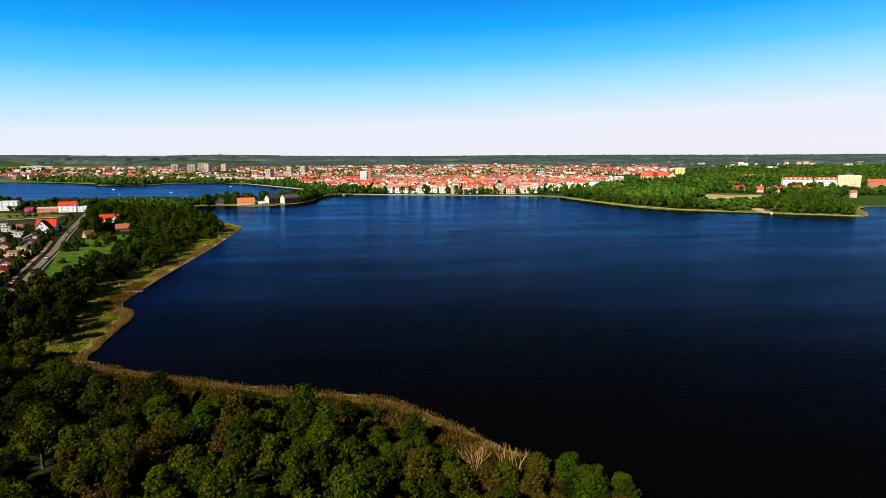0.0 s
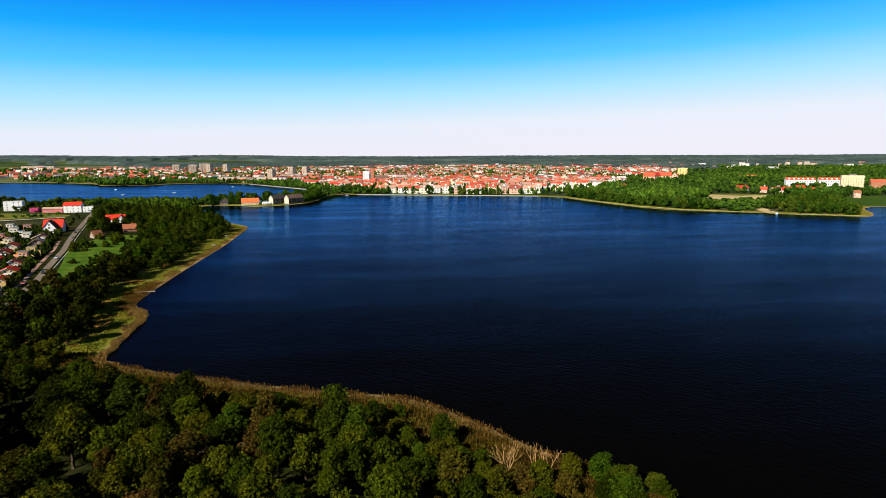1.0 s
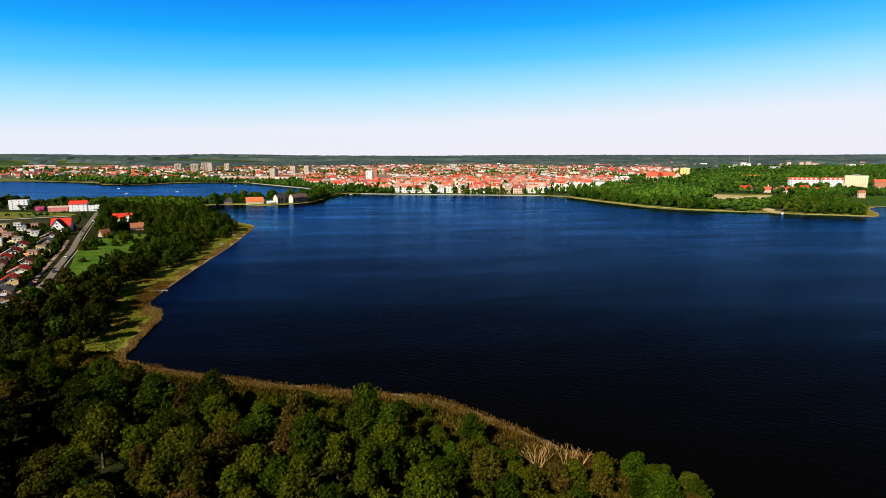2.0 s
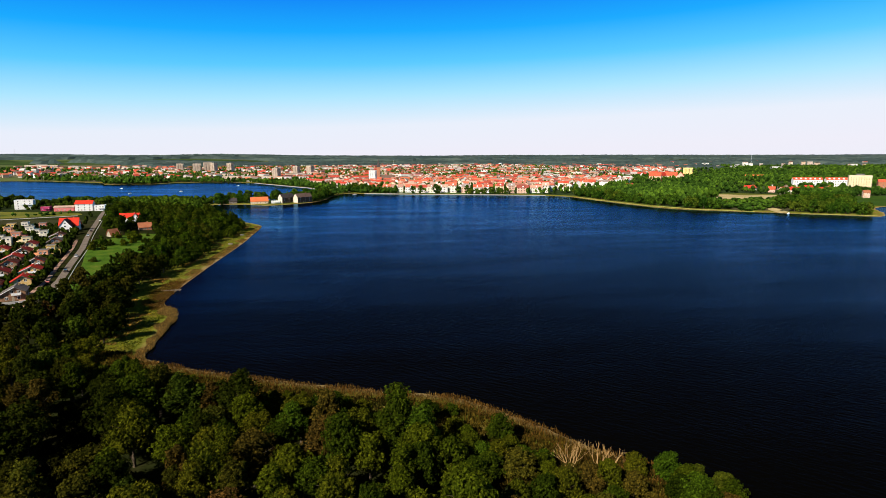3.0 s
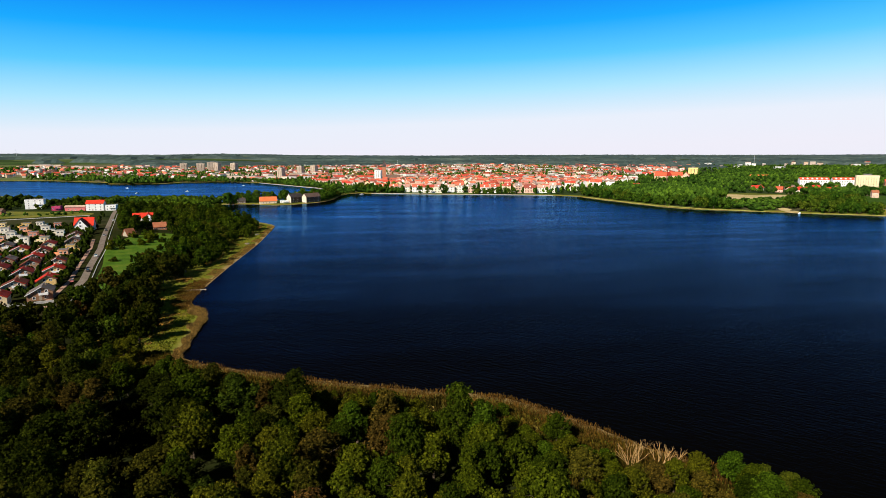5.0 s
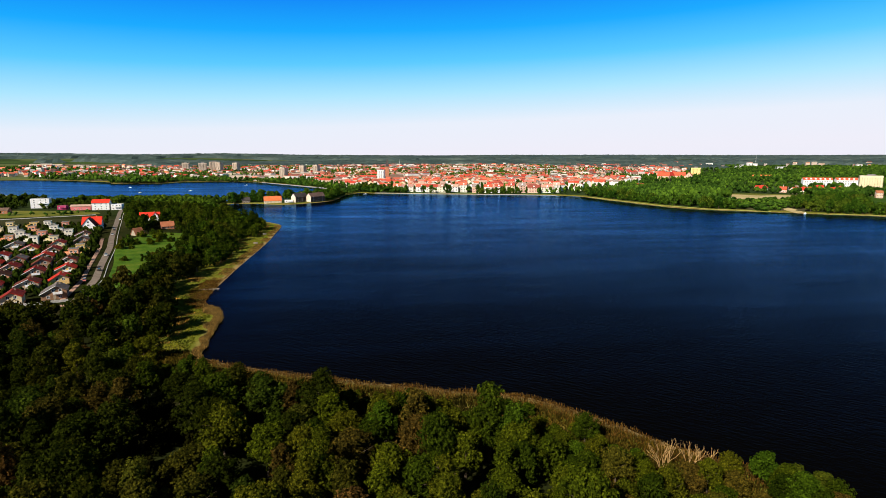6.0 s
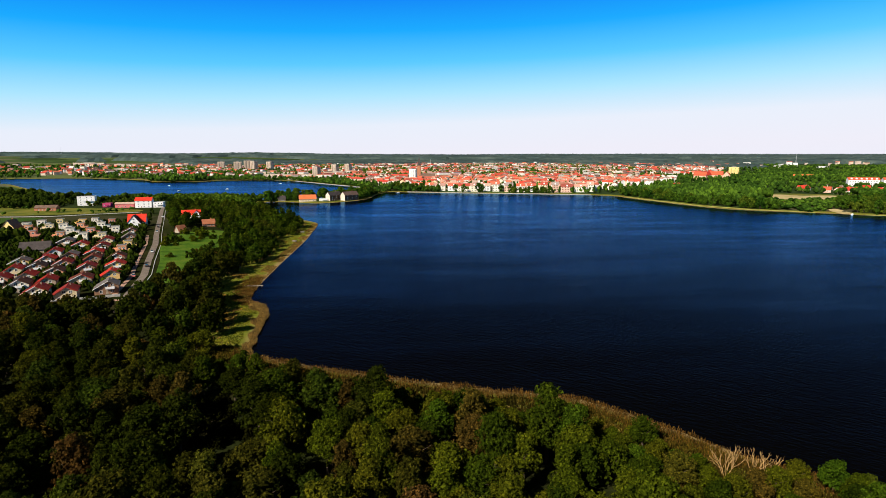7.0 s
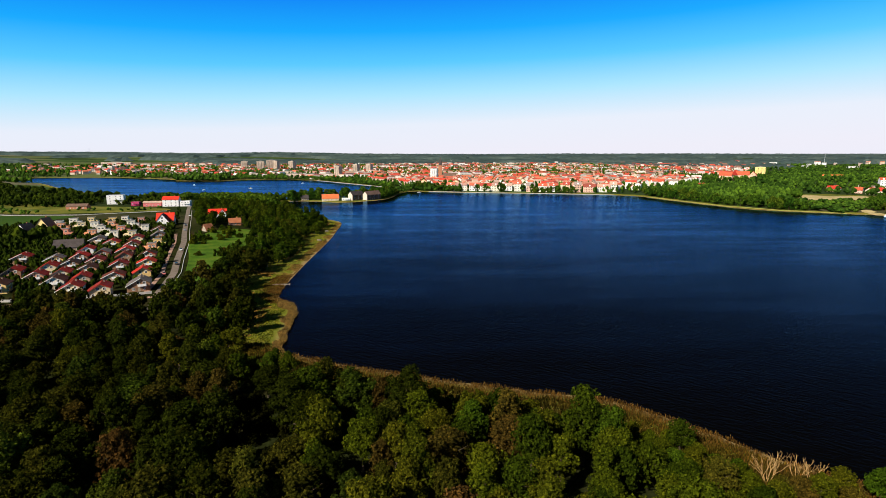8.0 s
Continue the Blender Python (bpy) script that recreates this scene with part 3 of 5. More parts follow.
def trunk_geo(r, height, radius, crown_radius, limbs):
    """A tapered stem with forked limbs, all one skin: each limb grows out of a corner of the stem."""
    g, sides = Geo(), 7
    lean = Vector((r.uniform(-0.4, 0.4), r.uniform(-0.4, 0.4), 0))
    levels = ((-0.4, 1.5), (0.5, 1.0), (height * 0.34, 0.8), (height * 0.44, 0.7), (height * 0.54, 0.6), (height * 0.62, 0.45))

    def ring(c, k, n):
        return [(c.x + math.cos(6.283 * q / n) * k, c.y + math.sin(6.283 * q / n) * k, c.z) for q in range(n)]

    def skin(a, b, n):
        g.f += [(a + q, a + (q + 1) % n, b + (q + 1) % n, b + q) for q in range(n)]

    for z, k in levels:
        g.v += ring(lean * max(0, z / height) + Vector((0, 0, z)), radius * k, sides)
    for lv in range(len(levels) - 1):
        skin(lv * sides, lv * sides + sides, sides)
    for k in range(limbs):
        side = int(sides * (k + r.uniform(0, 0.5)) / limbs) % sides
        root = (2 + k % 3) * sides + side
        t, a = 6.283 * side / sides, Vector(g.v[root])
        b = a + Vector((math.cos(t), math.sin(t), r.uniform(0.6, 1.2))) * crown_radius * 0.4
        c = b + Vector((math.cos(t + 0.3), math.sin(t + 0.3), r.uniform(0.3, 1.0))) * crown_radius * 0.3
        n, first = 5, len(g.v)
        g.v += ring(b, radius * 0.26, n) + [tuple(c)]
        g.f += [(root, first + (q + 1) % n, first + q) for q in range(n)] + [(first + q, first + (q + 1) % n, first + n) for q in range(n)]
    return g


def tree_kind(name, label, seed, height, crown, lobes, leaves, size, material, limbs=5, spread=1.0, low_crown=0.0):
    r = random.Random(seed)
    ob = thing(name, label, "tree")
    part("trunk", trunk_geo(r, height, 0.035 * height ** 0.9, crown, limbs), BARK, ob)
    g = crown_geo(r, crown, height * 0.82, lobes, leaves, size)
    g.v = [(x * spread, y * spread, z * (1 + low_crown) + height * (0.2 - low_crown * 0.8)) for x, y, z in g.v]
    part("crown", g, material, ob)
    return ob


def stamp(kinds, spots, group, low=0.8, high=1.2):
    """Trees of the given kinds at the spots: the first of each kind is moved there, the rest are copies."""
    used, z = set(), land(np.array([p[0] for p in spots], float), np.array([p[1] for p in spots], float))
    for (x, y), zz in zip(spots, z):
        k = rng.choice(kinds)
        m = pose(x, y, zz - 0.1, 0, 0, rng.uniform(0, 360))
        s = rng.uniform(low, high)
        if k in used:
            ob = copy_thing(k, m)
        else:
            ob = k
            used.add(k)
            ob.matrix_basis = m
        ob.scale = (s * rng.uniform(0.9, 1.1), s * rng.uniform(0.9, 1.1), s * rng.uniform(0.88, 1.12))
        ob["group"] = group
    for k in kinds:
        if k not in used:
            for o in (*k.children_recursive, k):
                bpy.data.objects.remove(o)


def scatter(corners, spacing, keep=lambda x, y, d: True, jitter=0.42):
    """Loose planting: an uneven lattice of spots inside an outline."""
    xs, ys = [c[0] for c in corners], [c[1] for c in corners]
    out, row, y = [], 0, min(ys)
    while y < max(ys):
        x = min(xs) + (row % 2) * spacing / 2
        while x < max(xs):
            out.append((x + rng.uniform(-jitter, jitter) * spacing, y + rng.uniform(-jitter, jitter) * spacing))
            x += spacing
        y, row = y + spacing * 0.87, row + 1
    if not out:
        return []
    P = np.array(out)
    ok = inside(P[:, 0], P[:, 1], corners)
    d = shore_distance(P[:, 0], P[:, 1])
    return [tuple(p) for p, k, e in zip(out, ok, d) if k and keep(p[0], p[1], e)]


def road_gap(x, y):
    return min((Vector((x, y)) - (Vector(a) + (Vector(b) - Vector(a)) * max(0, min(1, (Vector((x, y)) - Vector(a)).dot(Vector(b) - Vector(a)) / (Vector(b) - Vector(a)).length_squared)))).length for a, b in zip(ROAD, ROAD[1:]))


near_kinds = [tree_kind("broadleaf_tree", t, 10 + i, h, c, n, leaves, 0.36, LEAF) for i, (t, h, c, n, leaves) in enumerate((
    ("tall leafy green tree with a rounded crown in the lakeside wood", 14.5, 5.4, 58, 6600),
    ("broad green tree with a lumpy crown in the lakeside wood", 12.5, 5.8, 62, 7000),
    ("slender olive-green tree with loose foliage in the wood", 14.0, 4.2, 46, 4800),
    ("low bushy green tree at the edge of the wood", 9.5, 4.6, 44, 4800),
    ("tall olive tree with a high uneven crown in the wood", 16.0, 5.0, 58, 6200)))]
NEAR_WOOD = [(58, 66), (46, 96), (24, 112), (-5, 146), (-67, 170), (-103, 189), (-165, 195), (-222, 195), (-142, 78), (-120, 66)]
in_view = lambda x, y: x > -76 - 0.72 * y
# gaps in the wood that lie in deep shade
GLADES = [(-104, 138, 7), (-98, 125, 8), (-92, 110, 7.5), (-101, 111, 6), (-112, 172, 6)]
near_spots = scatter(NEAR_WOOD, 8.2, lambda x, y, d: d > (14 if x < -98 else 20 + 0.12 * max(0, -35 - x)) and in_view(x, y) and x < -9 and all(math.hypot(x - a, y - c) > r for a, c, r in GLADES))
# near-black bushes added in the gaps, their colour standing for the deep shade
gap_shade = [tree_kind("thicket_bush", "low dark bush in a shaded gap of the wood", 97, 4.2, 3.2, 16, 1100, 0.4, LEAF_GAP_SHADE, 3, 1.0, 0.25)]
stamp(gap_shade, scatter([(-116, 100), (-80, 96), (-84, 120), (-96, 150), (-114, 150)], 4.2, lambda x, y, d: any(math.hypot(x - a, y - c) < r - 0.5 for a, c, r in GLADES)), "bushes in the gaps of the wood", 0.6, 1.1)
edge = [p for p in near_spots if shore_distance(*p)[0] < 33]
shaded_kinds = [tree_kind("dark_alder", t, 90 + i, h, c, n, leaves, 0.36, LEAF_IN_SHADE) for i, (t, h, c, n, leaves) in enumerate((
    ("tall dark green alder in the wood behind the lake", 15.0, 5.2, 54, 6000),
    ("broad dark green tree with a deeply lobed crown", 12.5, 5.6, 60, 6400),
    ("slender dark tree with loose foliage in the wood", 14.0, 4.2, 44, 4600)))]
# share of shade-darkened trees rises westwards, carrying the wood's shade
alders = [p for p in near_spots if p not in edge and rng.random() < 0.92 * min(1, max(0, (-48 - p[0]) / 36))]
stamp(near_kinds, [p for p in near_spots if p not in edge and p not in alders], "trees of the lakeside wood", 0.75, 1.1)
stamp(shaded_kinds, alders, "dark alders of the lakeside wood", 0.72, 1.12)
edge_kinds = [tree_kind("edge_tree", t, 80 + i, h, c, n, leaves, 0.33, LEAF) for i, (t, h, c, n, leaves) in enumerate((
    ("smaller green tree at the edge of the wood", 9.5, 4.2, 42, 4200), ("olive tree with loose foliage at the wood's edge", 10.5, 3.6, 38, 3600)))]
stamp(edge_kinds, edge, "trees along the edge of the wood", 0.6, 0.9)
small_kinds = [tree_kind("willow_bush", t, 24 + i, h, c, n, leaves, 0.31, LEAF, 5) for i, (t, h, c, n, leaves) in enumerate((
    ("low olive willow bush between the wood and the reeds", 4.5, 3.0, 20, 2400),
    ("rounded green tree at the tip of the wood by the water", 8.2, 4.4, 48, 5200)))]
stamp([small_kinds[1]], scatter([(-12, 76), (54, 62), (50, 84), (28, 103), (10, 100), (2, 118), (-12, 118)], 6.6, lambda x, y, d: x < 46 and d > (1.0 if x > 30 else 3.0 if x > 23 else 8 if x > 20 else 15) and math.hypot(x - 13, y - 100) > 5 and math.hypot(x - 21, y - 99) > 5), "trees at the tip of the wood", 0.62, 0.92)
stamp([small_kinds[0]], scatter(NEAR_WOOD, 6.5, lambda x, y, d: 10 < d < 25 and x < 8 and rng.random() < 0.4), "willow bushes behind the reeds", 0.5, 1.0)

def bank_kinds(name, first, leaf=LEAF_BANK):
    return [tree_kind(name, t, first + i, h, c, n, leaves, 0.72, leaf, 4, 1.0, 0.12) for i, (t, h, c, n, leaves) in enumerate((
        ("dark green leafy tree on the lake bank", 12.5, 5.8, 36, 2100),
        ("round dark green tree behind the shore meadow", 10.5, 6.0, 36, 2100),
        ("tall narrow green tree on the lake bank", 14.0, 4.8, 32, 1900),
        ("low green bushy tree beside the houses", 7.5, 5.0, 20, 1500)))]


BACK_WOOD = [(-112, 205), (-165, 196), (-265, 196), (-345, 246), (-196, 243), (-174, 252), (-165, 300), (-152, 300), (-140, 262), (-128, 225)]
BANK_WOOD = [(-128, 285), (-164, 272), (-168, 330), (-175, 370), (-183, 430), (-194, 490), (-214, 500), (-236, 478), (-262, 530), (-292, 610), (-320, 690), (-262, 720), (-215, 700), (-150, 610), (-132, 570), (-134, 472), (-131, 385), (-128, 330)]
# room round the houses that stand among the trees
CLEARINGS = [(-259, 574, 15), (-252, 556, 13), (-246, 536, 11), (-223, 514, 9), (-219, 502, 8), (-231, 468, 9)]
back_spots = scatter(BACK_WOOD, 9.0, lambda x, y, d: d > 12 and road_gap(x, y) > 6.5 and in_view(x, y) and math.hypot(x + 162, y - 214) > 11)
bank_spots = scatter(BANK_WOOD, 10.4, lambda x, y, d: d > 16 + 4 * math.sin(y * 0.045) and road_gap(x, y) > 7 and all(math.hypot(x - a, y - c) > r for a, c, r in CLEARINGS))
# leaves here also hold shade in their colour
stamp(bank_kinds("alder_tree", 30, LEAF_IN_SHADE), back_spots + [p for p in bank_spots if p[1] < 350], "trees behind the shore meadow", 0.75, 1.12)
bush = [tree_kind("meadow_bush", "rounded green bush standing in the meadow", 46, 4.2, 3.0, 14, 900, 0.5, LEAF, 3, 1.0, 0.2)]
stamp(bank_kinds("woodland_tree", 70), scatter([(-330, -60), (58, -60), (70, 10), (56, 62), (-118, 64), (-142, 76), (-225, 190), (-300, 190)], 25, lambda x, y, d: d > 8), "trees of the wood under the flight", 0.75, 1.0)
stamp(bush, scatter([(-183, 300), (-205, 362), (-228, 428), (-224, 484), (-197, 486), (-187, 440), (-183, 400), (-176, 350), (-174, 315)], 9, lambda x, y, d: road_gap(x, y) > 6 and rng.random() < (0.55 if y > 430 and x < -205 else 0.16)), "bushes in the meadow", 0.6, 1.9)
stamp(bank_kinds("bank_tree", 40), [p for p in bank_spots if p[1] >= 350], "trees of the lake bank", 0.7, 1.1)


# ---- reeds and dead wood ----
def reed_bed(name, label, corners, count, low, high, tall, material, wide=0.09):
    """Upright dry stalks with feathery tips, between two distances from the water."""
    r = np.random.default_rng(count)
    xs, ys = [c[0] for c in corners], [c[1] for c in corners]
    P = np.column_stack([r.uniform(min(xs), max(xs), count * 6), r.uniform(min(ys), max(ys), count * 6)])
    P = P[inside(P[:, 0], P[:, 1], corners)]
    d = shore_distance(P[:, 0], P[:, 1])
    edge = np.array([noise.noise((x * 0.11, y * 0.11, 2.0)) for x, y in P]) * 2.5
    keep = (d + edge > low) & (d + edge * 2 < high)
    P, d = P[keep][:count], d[keep][:count]
    z, g = relief(P[:, 0], P[:, 1], d), Geo()
    for (x, y), zz in zip(P, z):
        h, t, lean = tall * r.uniform(0.5, 1.15) * (1 + 0.5 * noise.noise((x * 0.3, y * 0.3, 7.0))), r.uniform(0, 3.14), r.normal(0, 0.22, 2)
        a, b = math.cos(t) * wide, math.sin(t) * wide
        top = (x + lean[0], y + lean[1], zz + h)
        g.add([(x - a, y - b, zz - 0.2), (x + a, y + b, zz - 0.2), (top[0] + a * 0.8, top[1] + b * 0.8, top[2] - h * 0.25), top, (top[0] - a * 0.8, top[1] - b * 0.8, top[2] - h * 0.25)], [(0, 1, 2, 3, 4)])
    return tagged(part(name, g, material), label, "reeds", kind="stuff")


reed_bed("reed_bed", "brown dry reeds along the near shore", [(40, 90), (34, 118), (-5, 156), (-70, 182), (-108, 200), (-118, 192), (-70, 150), (-20, 125), (16, 92)], 22000, 0.6, 9.5, 1.05, REED, 0.06)
reed_bed("reed_fringe", "pale reed tips standing along the water", [(40, 90), (34, 118), (-5, 156), (-70, 182), (-108, 200), (-118, 192), (-70, 150), (-20, 125), (16, 92)], 3600, 0.0, 2.4, 1.15, REED_PALE, 0.045)
reed_bed("reed_patch", "pale golden reeds on the west bank", [(-100, 186), (-108, 262), (-126, 262), (-130, 200), (-112, 186)], 7500, 0.4, 5.2, 1.1, REED_PALE, 0.07)

reed_bed("mud_reeds", "trampled brown reeds beside the jetty", [(-112, 255), (-122, 318), (-150, 318), (-140, 255)], 4500, 0.5, 10, 0.8, REED, 0.08)
reed_bed("bank_grass", "tufts of yellow-green sedge along the west bank", [(-118, 300), (-124, 580), (-165, 580), (-165, 300)], 18000, 3.5, 30, 0.26, SWARD, 0.2)
reed_bed("marsh_grass", "tufts of yellow-green sedge behind the reeds", [(-104, 186), (-112, 195), (-114, 300), (-160, 300), (-160, 186)], 17000, 6, 34, 0.34, SWARD, 0.2)
def tufts(name, label, corners, count, low, high, tall, material, wide, cut):
    """Short growth in loose patches between two distances from the water."""
    r = np.random.default_rng(count + 1)
    xs, ys = [c[0] for c in corners], [c[1] for c in corners]
    P = np.column_stack([r.uniform(min(xs), max(xs), count * 8), r.uniform(min(ys), max(ys), count * 8)])
    P = P[inside(P[:, 0], P[:, 1], corners)]
    d = shore_distance(P[:, 0], P[:, 1])
    n = np.array([noise.noise((x * 0.06, y * 0.06, 5.0)) + 0.4 * noise.noise((x * 0.2, y * 0.2, 1.0)) for x, y in P])
    keep = (d > low) & (d < high) & (n > cut)
    P, d = P[keep][:count], d[keep][:count]
    g = Geo()
    for (x, y), z in zip(P, relief(P[:, 0], P[:, 1], d)):
        t, h = r.uniform(0, 3.14), tall * r.uniform(0.5, 1.3)
        a, b = math.cos(t) * wide, math.sin(t) * wide
        g.add([(x - a, y - b, z - 0.1), (x + a, y + b, z - 0.1), (x + a * 1.6 + b * 0.5, y + b * 1.6 - a * 0.5, z + h), (x - a * 1.4, y - b * 1.4, z + h * 0.8)], [(0, 1, 2, 3)])
    return tagged(part(name, g, material), label, "grass", kind="stuff")


tufts("tawny_sedge", "tawny dry sedge in patches along the trees of the bank", [(-110, 200), (-116, 300), (-124, 580), (-170, 580), (-170, 300), (-150, 200)], 8000, 12, 33, 0.4, TAWNY, 0.28, 0.12)
tufts("mud_stubble", "brown trampled stubble along the waterline", [(-112, 250), (-126, 300), (-122, 575), (-150, 575), (-150, 300), (-134, 255)], 9000, 0.6, 7, 0.25, REED_PALE, 0.2, -0.1)
reed_bed("undergrowth", "olive undergrowth between the reeds and the wood", [(20, 90), (-5, 146), (-70, 172), (-104, 194), (-128, 200), (-136, 180), (-110, 160), (-60, 120), (0, 95)], 24000, 7, 32, 1.1, BRUSH, 0.16)

reed_bed("tip_undergrowth", "olive undergrowth at the tip of the wood", [(6, 88), (40, 66), (41, 88), (34, 100), (26, 110), (6, 126)], 8000, 3.0, 26, 0.9, BRUSH, 0.16)


def dead_tree(label, seed, tall, stems):
    """A bare, bleached many-stemmed tree."""
    r, g = random.Random(seed), Geo()

    def grow(a, way, length, thick, depth):
        b = a + way * length
        g.tube(a, b, thick, thick * 0.62, 5)
        for _ in range(2 if depth else 0):
            turn = Vector((r.gauss(0, 0.34), r.gauss(0, 0.34), 0.12))
            grow(b, (way + turn).normalized(), length * r.uniform(0.5, 0.75), thick * 0.62, depth - 1)

    for k in range(stems):
        t = 6.283 * k / stems + r.uniform(-0.3, 0.3)
        grow(Vector((math.cos(t) * 0.25, math.sin(t) * 0.25, -0.3)), Vector((math.cos(t) * 0.42, math.sin(t) * 0.42, 1)).normalized(), tall * r.uniform(0.30, 0.42), 0.075, 4)
    ob = thing("dead_tree", label, "tree")
    part("stem", g, DEAD, ob)
    return ob


for i, (x, y, tall, stems) in enumerate(((13.0, 102.5, 8.0, 10), (19.5, 102.5, 7.6, 5), (22.5, 102.0, 6.6, 4))):
    dead_tree("bare bleached tree standing at the edge of the reeds", 60 + i, tall, stems).matrix_basis = pose(x, y, ground_z(x, y))

park_kinds = [tree_kind("park_tree", t, 50 + i, h, c, n, leaves, 1.25, LEAF_FAR, 3, 1.0, 0.2) for i, (t, h, c, n, leaves) in enumerate((
    ("green leafy tree on the far lake shore", 12.0, 6.2, 20, 700),
    ("round bright green tree on the far lake shore", 9.5, 6.4, 20, 700),
    ("taller dark green tree on the far lake shore", 14.0, 6.0, 20, 700)))]
EAST_PARK = [(322, 910), (330, 860), (362, 740), (395, 682), (448, 642), (470, 660), (474, 715), (510, 832), (560, 870), (520, 960), (420, 980), (330, 960)]
CAPE = [(488, 626), (496, 604), (543, 573), (556, 580), (560, 625), (640, 700), (640, 760), (575, 705), (510, 690), (490, 650)]
ISLAND_WEST = [(-250, 846), (-238, 852), (-206, 862), (-200, 876), (-246, 884), (-254, 866)]
CASTLE_TREES = [(-112, 892), (-98, 930), (-90, 1000), (-98, 1010), (-130, 950), (-160, 910), (-240, 880), (-240, 868), (-190, 872), (-150, 905)]
TOWN_PARK = [(-66, 1075), (-50, 1088), (-15, 1060), (10, 1052), (10, 1078), (-20, 1110), (-60, 1130)]
park_spots = scatter(EAST_PARK, 11.5, lambda x, y, d: 8 < d < 33 and not (x > 428 and y < 770)) + scatter(CAPE, 10, lambda x, y, d: d > 5) + scatter(CASTLE_TREES, 9.5, lambda x, y, d: d > 3) + scatter(ISLAND_WEST, 8, lambda x, y, d: d > 3 and math.hypot(x + 226, y - 862) > 7) + scatter(TOWN_PARK, 11, lambda x, y, d: d > 5)
park_spots += [(x + rng.uniform(-4, 4), 1019 - (x - 68) * 0.27 + rng.uniform(9, 15)) for x in range(20, 300, 9) if noise.noise((x * 0.035, 0.3, 0.0)) + rng.uniform(-0.12, 0.12) > 0.02]
stamp(park_kinds, park_spots, "trees of the far shore", 0.8, 1.2)


def lump(g, r, x, y, z, wide, high, n=4):
    """A small far-off tree: an uneven rounded crown on a short stem."""
    for level, k in ((0.30, 0.95), (0.72, 0.80)):
        g.v += [(x + math.cos(6.283 * i / n + level * 3) * wide * k * r.uniform(0.75, 1.2), y + math.sin(6.283 * i / n + level * 3) * wide * k * r.uniform(0.75, 1.2), z + high * (level + r.uniform(-0.07, 0.07))) for i in range(n)]
    b = len(g.v) - 2 * n
    g.v += [(x, y, z + high * r.uniform(0.92, 1.08)), (x, y, z - 0.5)]
    g.f += [(b + i, b + (i + 1) % n, b + n + (i + 1) % n, b + n + i) for i in range(n)]
    g.f += [(b + n + i, b + n + (i + 1) % n, b + 2 * n) for i in range(n)] + [(b + (i + 1) % n, b + i, b + 2 * n + 1) for i in range(n)]


def copse(name, label, spots, wide=5.0, high=11.0, clumps=4, leaf=None):
    g, r = Geo(), random.Random(len(spots))
    P = np.array(spots)
    for (x, y), z in zip(spots, land(P[:, 0], P[:, 1])):
        k, n = r.uniform(0.65, 1.25), clumps
        for i in range(n):
            t, out, up = r.uniform(0, 6.283), (r.uniform(0.25, 0.62) * wide * k if i else 0), r.uniform(0.0, 0.45) if i else 0.4
            lump(g, r, x + math.cos(t) * out, y + math.sin(t) * out, z + up * high * k, wide * k * r.uniform(0.34, 0.58), high * k * r.uniform(0.42, 0.6))
    return tagged(part(name, g, leaf or LEAF_STUFF), label, "trees", kind="stuff")


SUBURB = [(600, 740), (980, 740), (1010, 960), (800, 1000), (640, 960)]
dry = lambda x, y, d: d > 6
clumpy = lambda cut, scale=0.006: (lambda x, y, d: d > 3 and noise.noise((x * scale, y * scale, 3.1)) + rng.uniform(-0.25, 0.25) > cut)
copse("park_grove", "dense green trees behind the lakeside row", scatter(EAST_PARK, 9.5, lambda x, y, d: d >= 33 and not (x > 428 and y < 790)), 6.0, 12.5, 7)
copse("clearing_bushes", "low green bushes between the clearing and the shore", scatter([(428, 640), (462, 640), (470, 655), (505, 660), (540, 712), (470, 735), (428, 760)], 8, lambda x, y, d: d > 5), 4.6, 5.6, 6)
copse("wood_beyond", "dark trees of the wood further off", scatter([(-230, 195), (-345, 262), (-420, 262), (-420, 60), (-335, 60), (-300, 192)], 9.5, lambda x, y, d: d > 8), 6.0, 13, 5)
copse("town_trees", "scattered green trees between the town houses", scatter([(-330, 1530), (-130, 1220), (-40, 1085), (300, 965), (420, 990), (760, 1300), (900, 2300), (-700, 2300), (-560, 1640)], 13, clumpy(-0.16)), 5.0, 12.5, 3)
copse("parkland_trees", "green trees in the outskirts behind the town", scatter([(640, 1320), (900, 1480), (1500, 1960), (1500, 2200), (780, 2200), (720, 1600)], 19, clumpy(-0.1)), 6.0, 9, 4)
EAST_HOUSES = [(636, 918, 14), (650, 926, 12), (664, 866, 20), (690, 880, 12), (655, 882, 12), (700, 938, 10), (742, 900, 14), (758, 880, 12), (722, 850, 11), (842, 900, 28), (812, 990, 26), (868, 976, 26), (905, 900, 28), (805, 858, 22), (718, 760, 10), (640, 1240, 20), (655, 1255, 22), (685, 1255, 26), (950, 1330, 24), (770, 985, 14), (760, 1318, 16)]
free = lambda x, y: all(math.hypot(x - a, y - c) > r for a, c, r in EAST_HOUSES)
copse("east_woods", "green woodland behind the lakeside park", scatter([(420, 985), (520, 962), (570, 870), (640, 780), (800, 790), (1000, 800), (1500, 1100), (1900, 1900), (1500, 2000), (900, 1500), (760, 1290)], 15, lambda x, y, d: clumpy(-0.22)(x, y, d) and free(x, y) and not (inside(np.array(x), np.array(y), SUBURB) and rng.random() < 0.45)), 6.0, 11, 5)
copse("lawn_trees", "round green trees in front of the flats", scatter([(640, 770), (700, 772), (790, 790), (830, 850), (760, 850), (700, 830), (650, 830)], 12, lambda x, y, d: d > 8 and free(x, y)), 6.0, 11, 6)
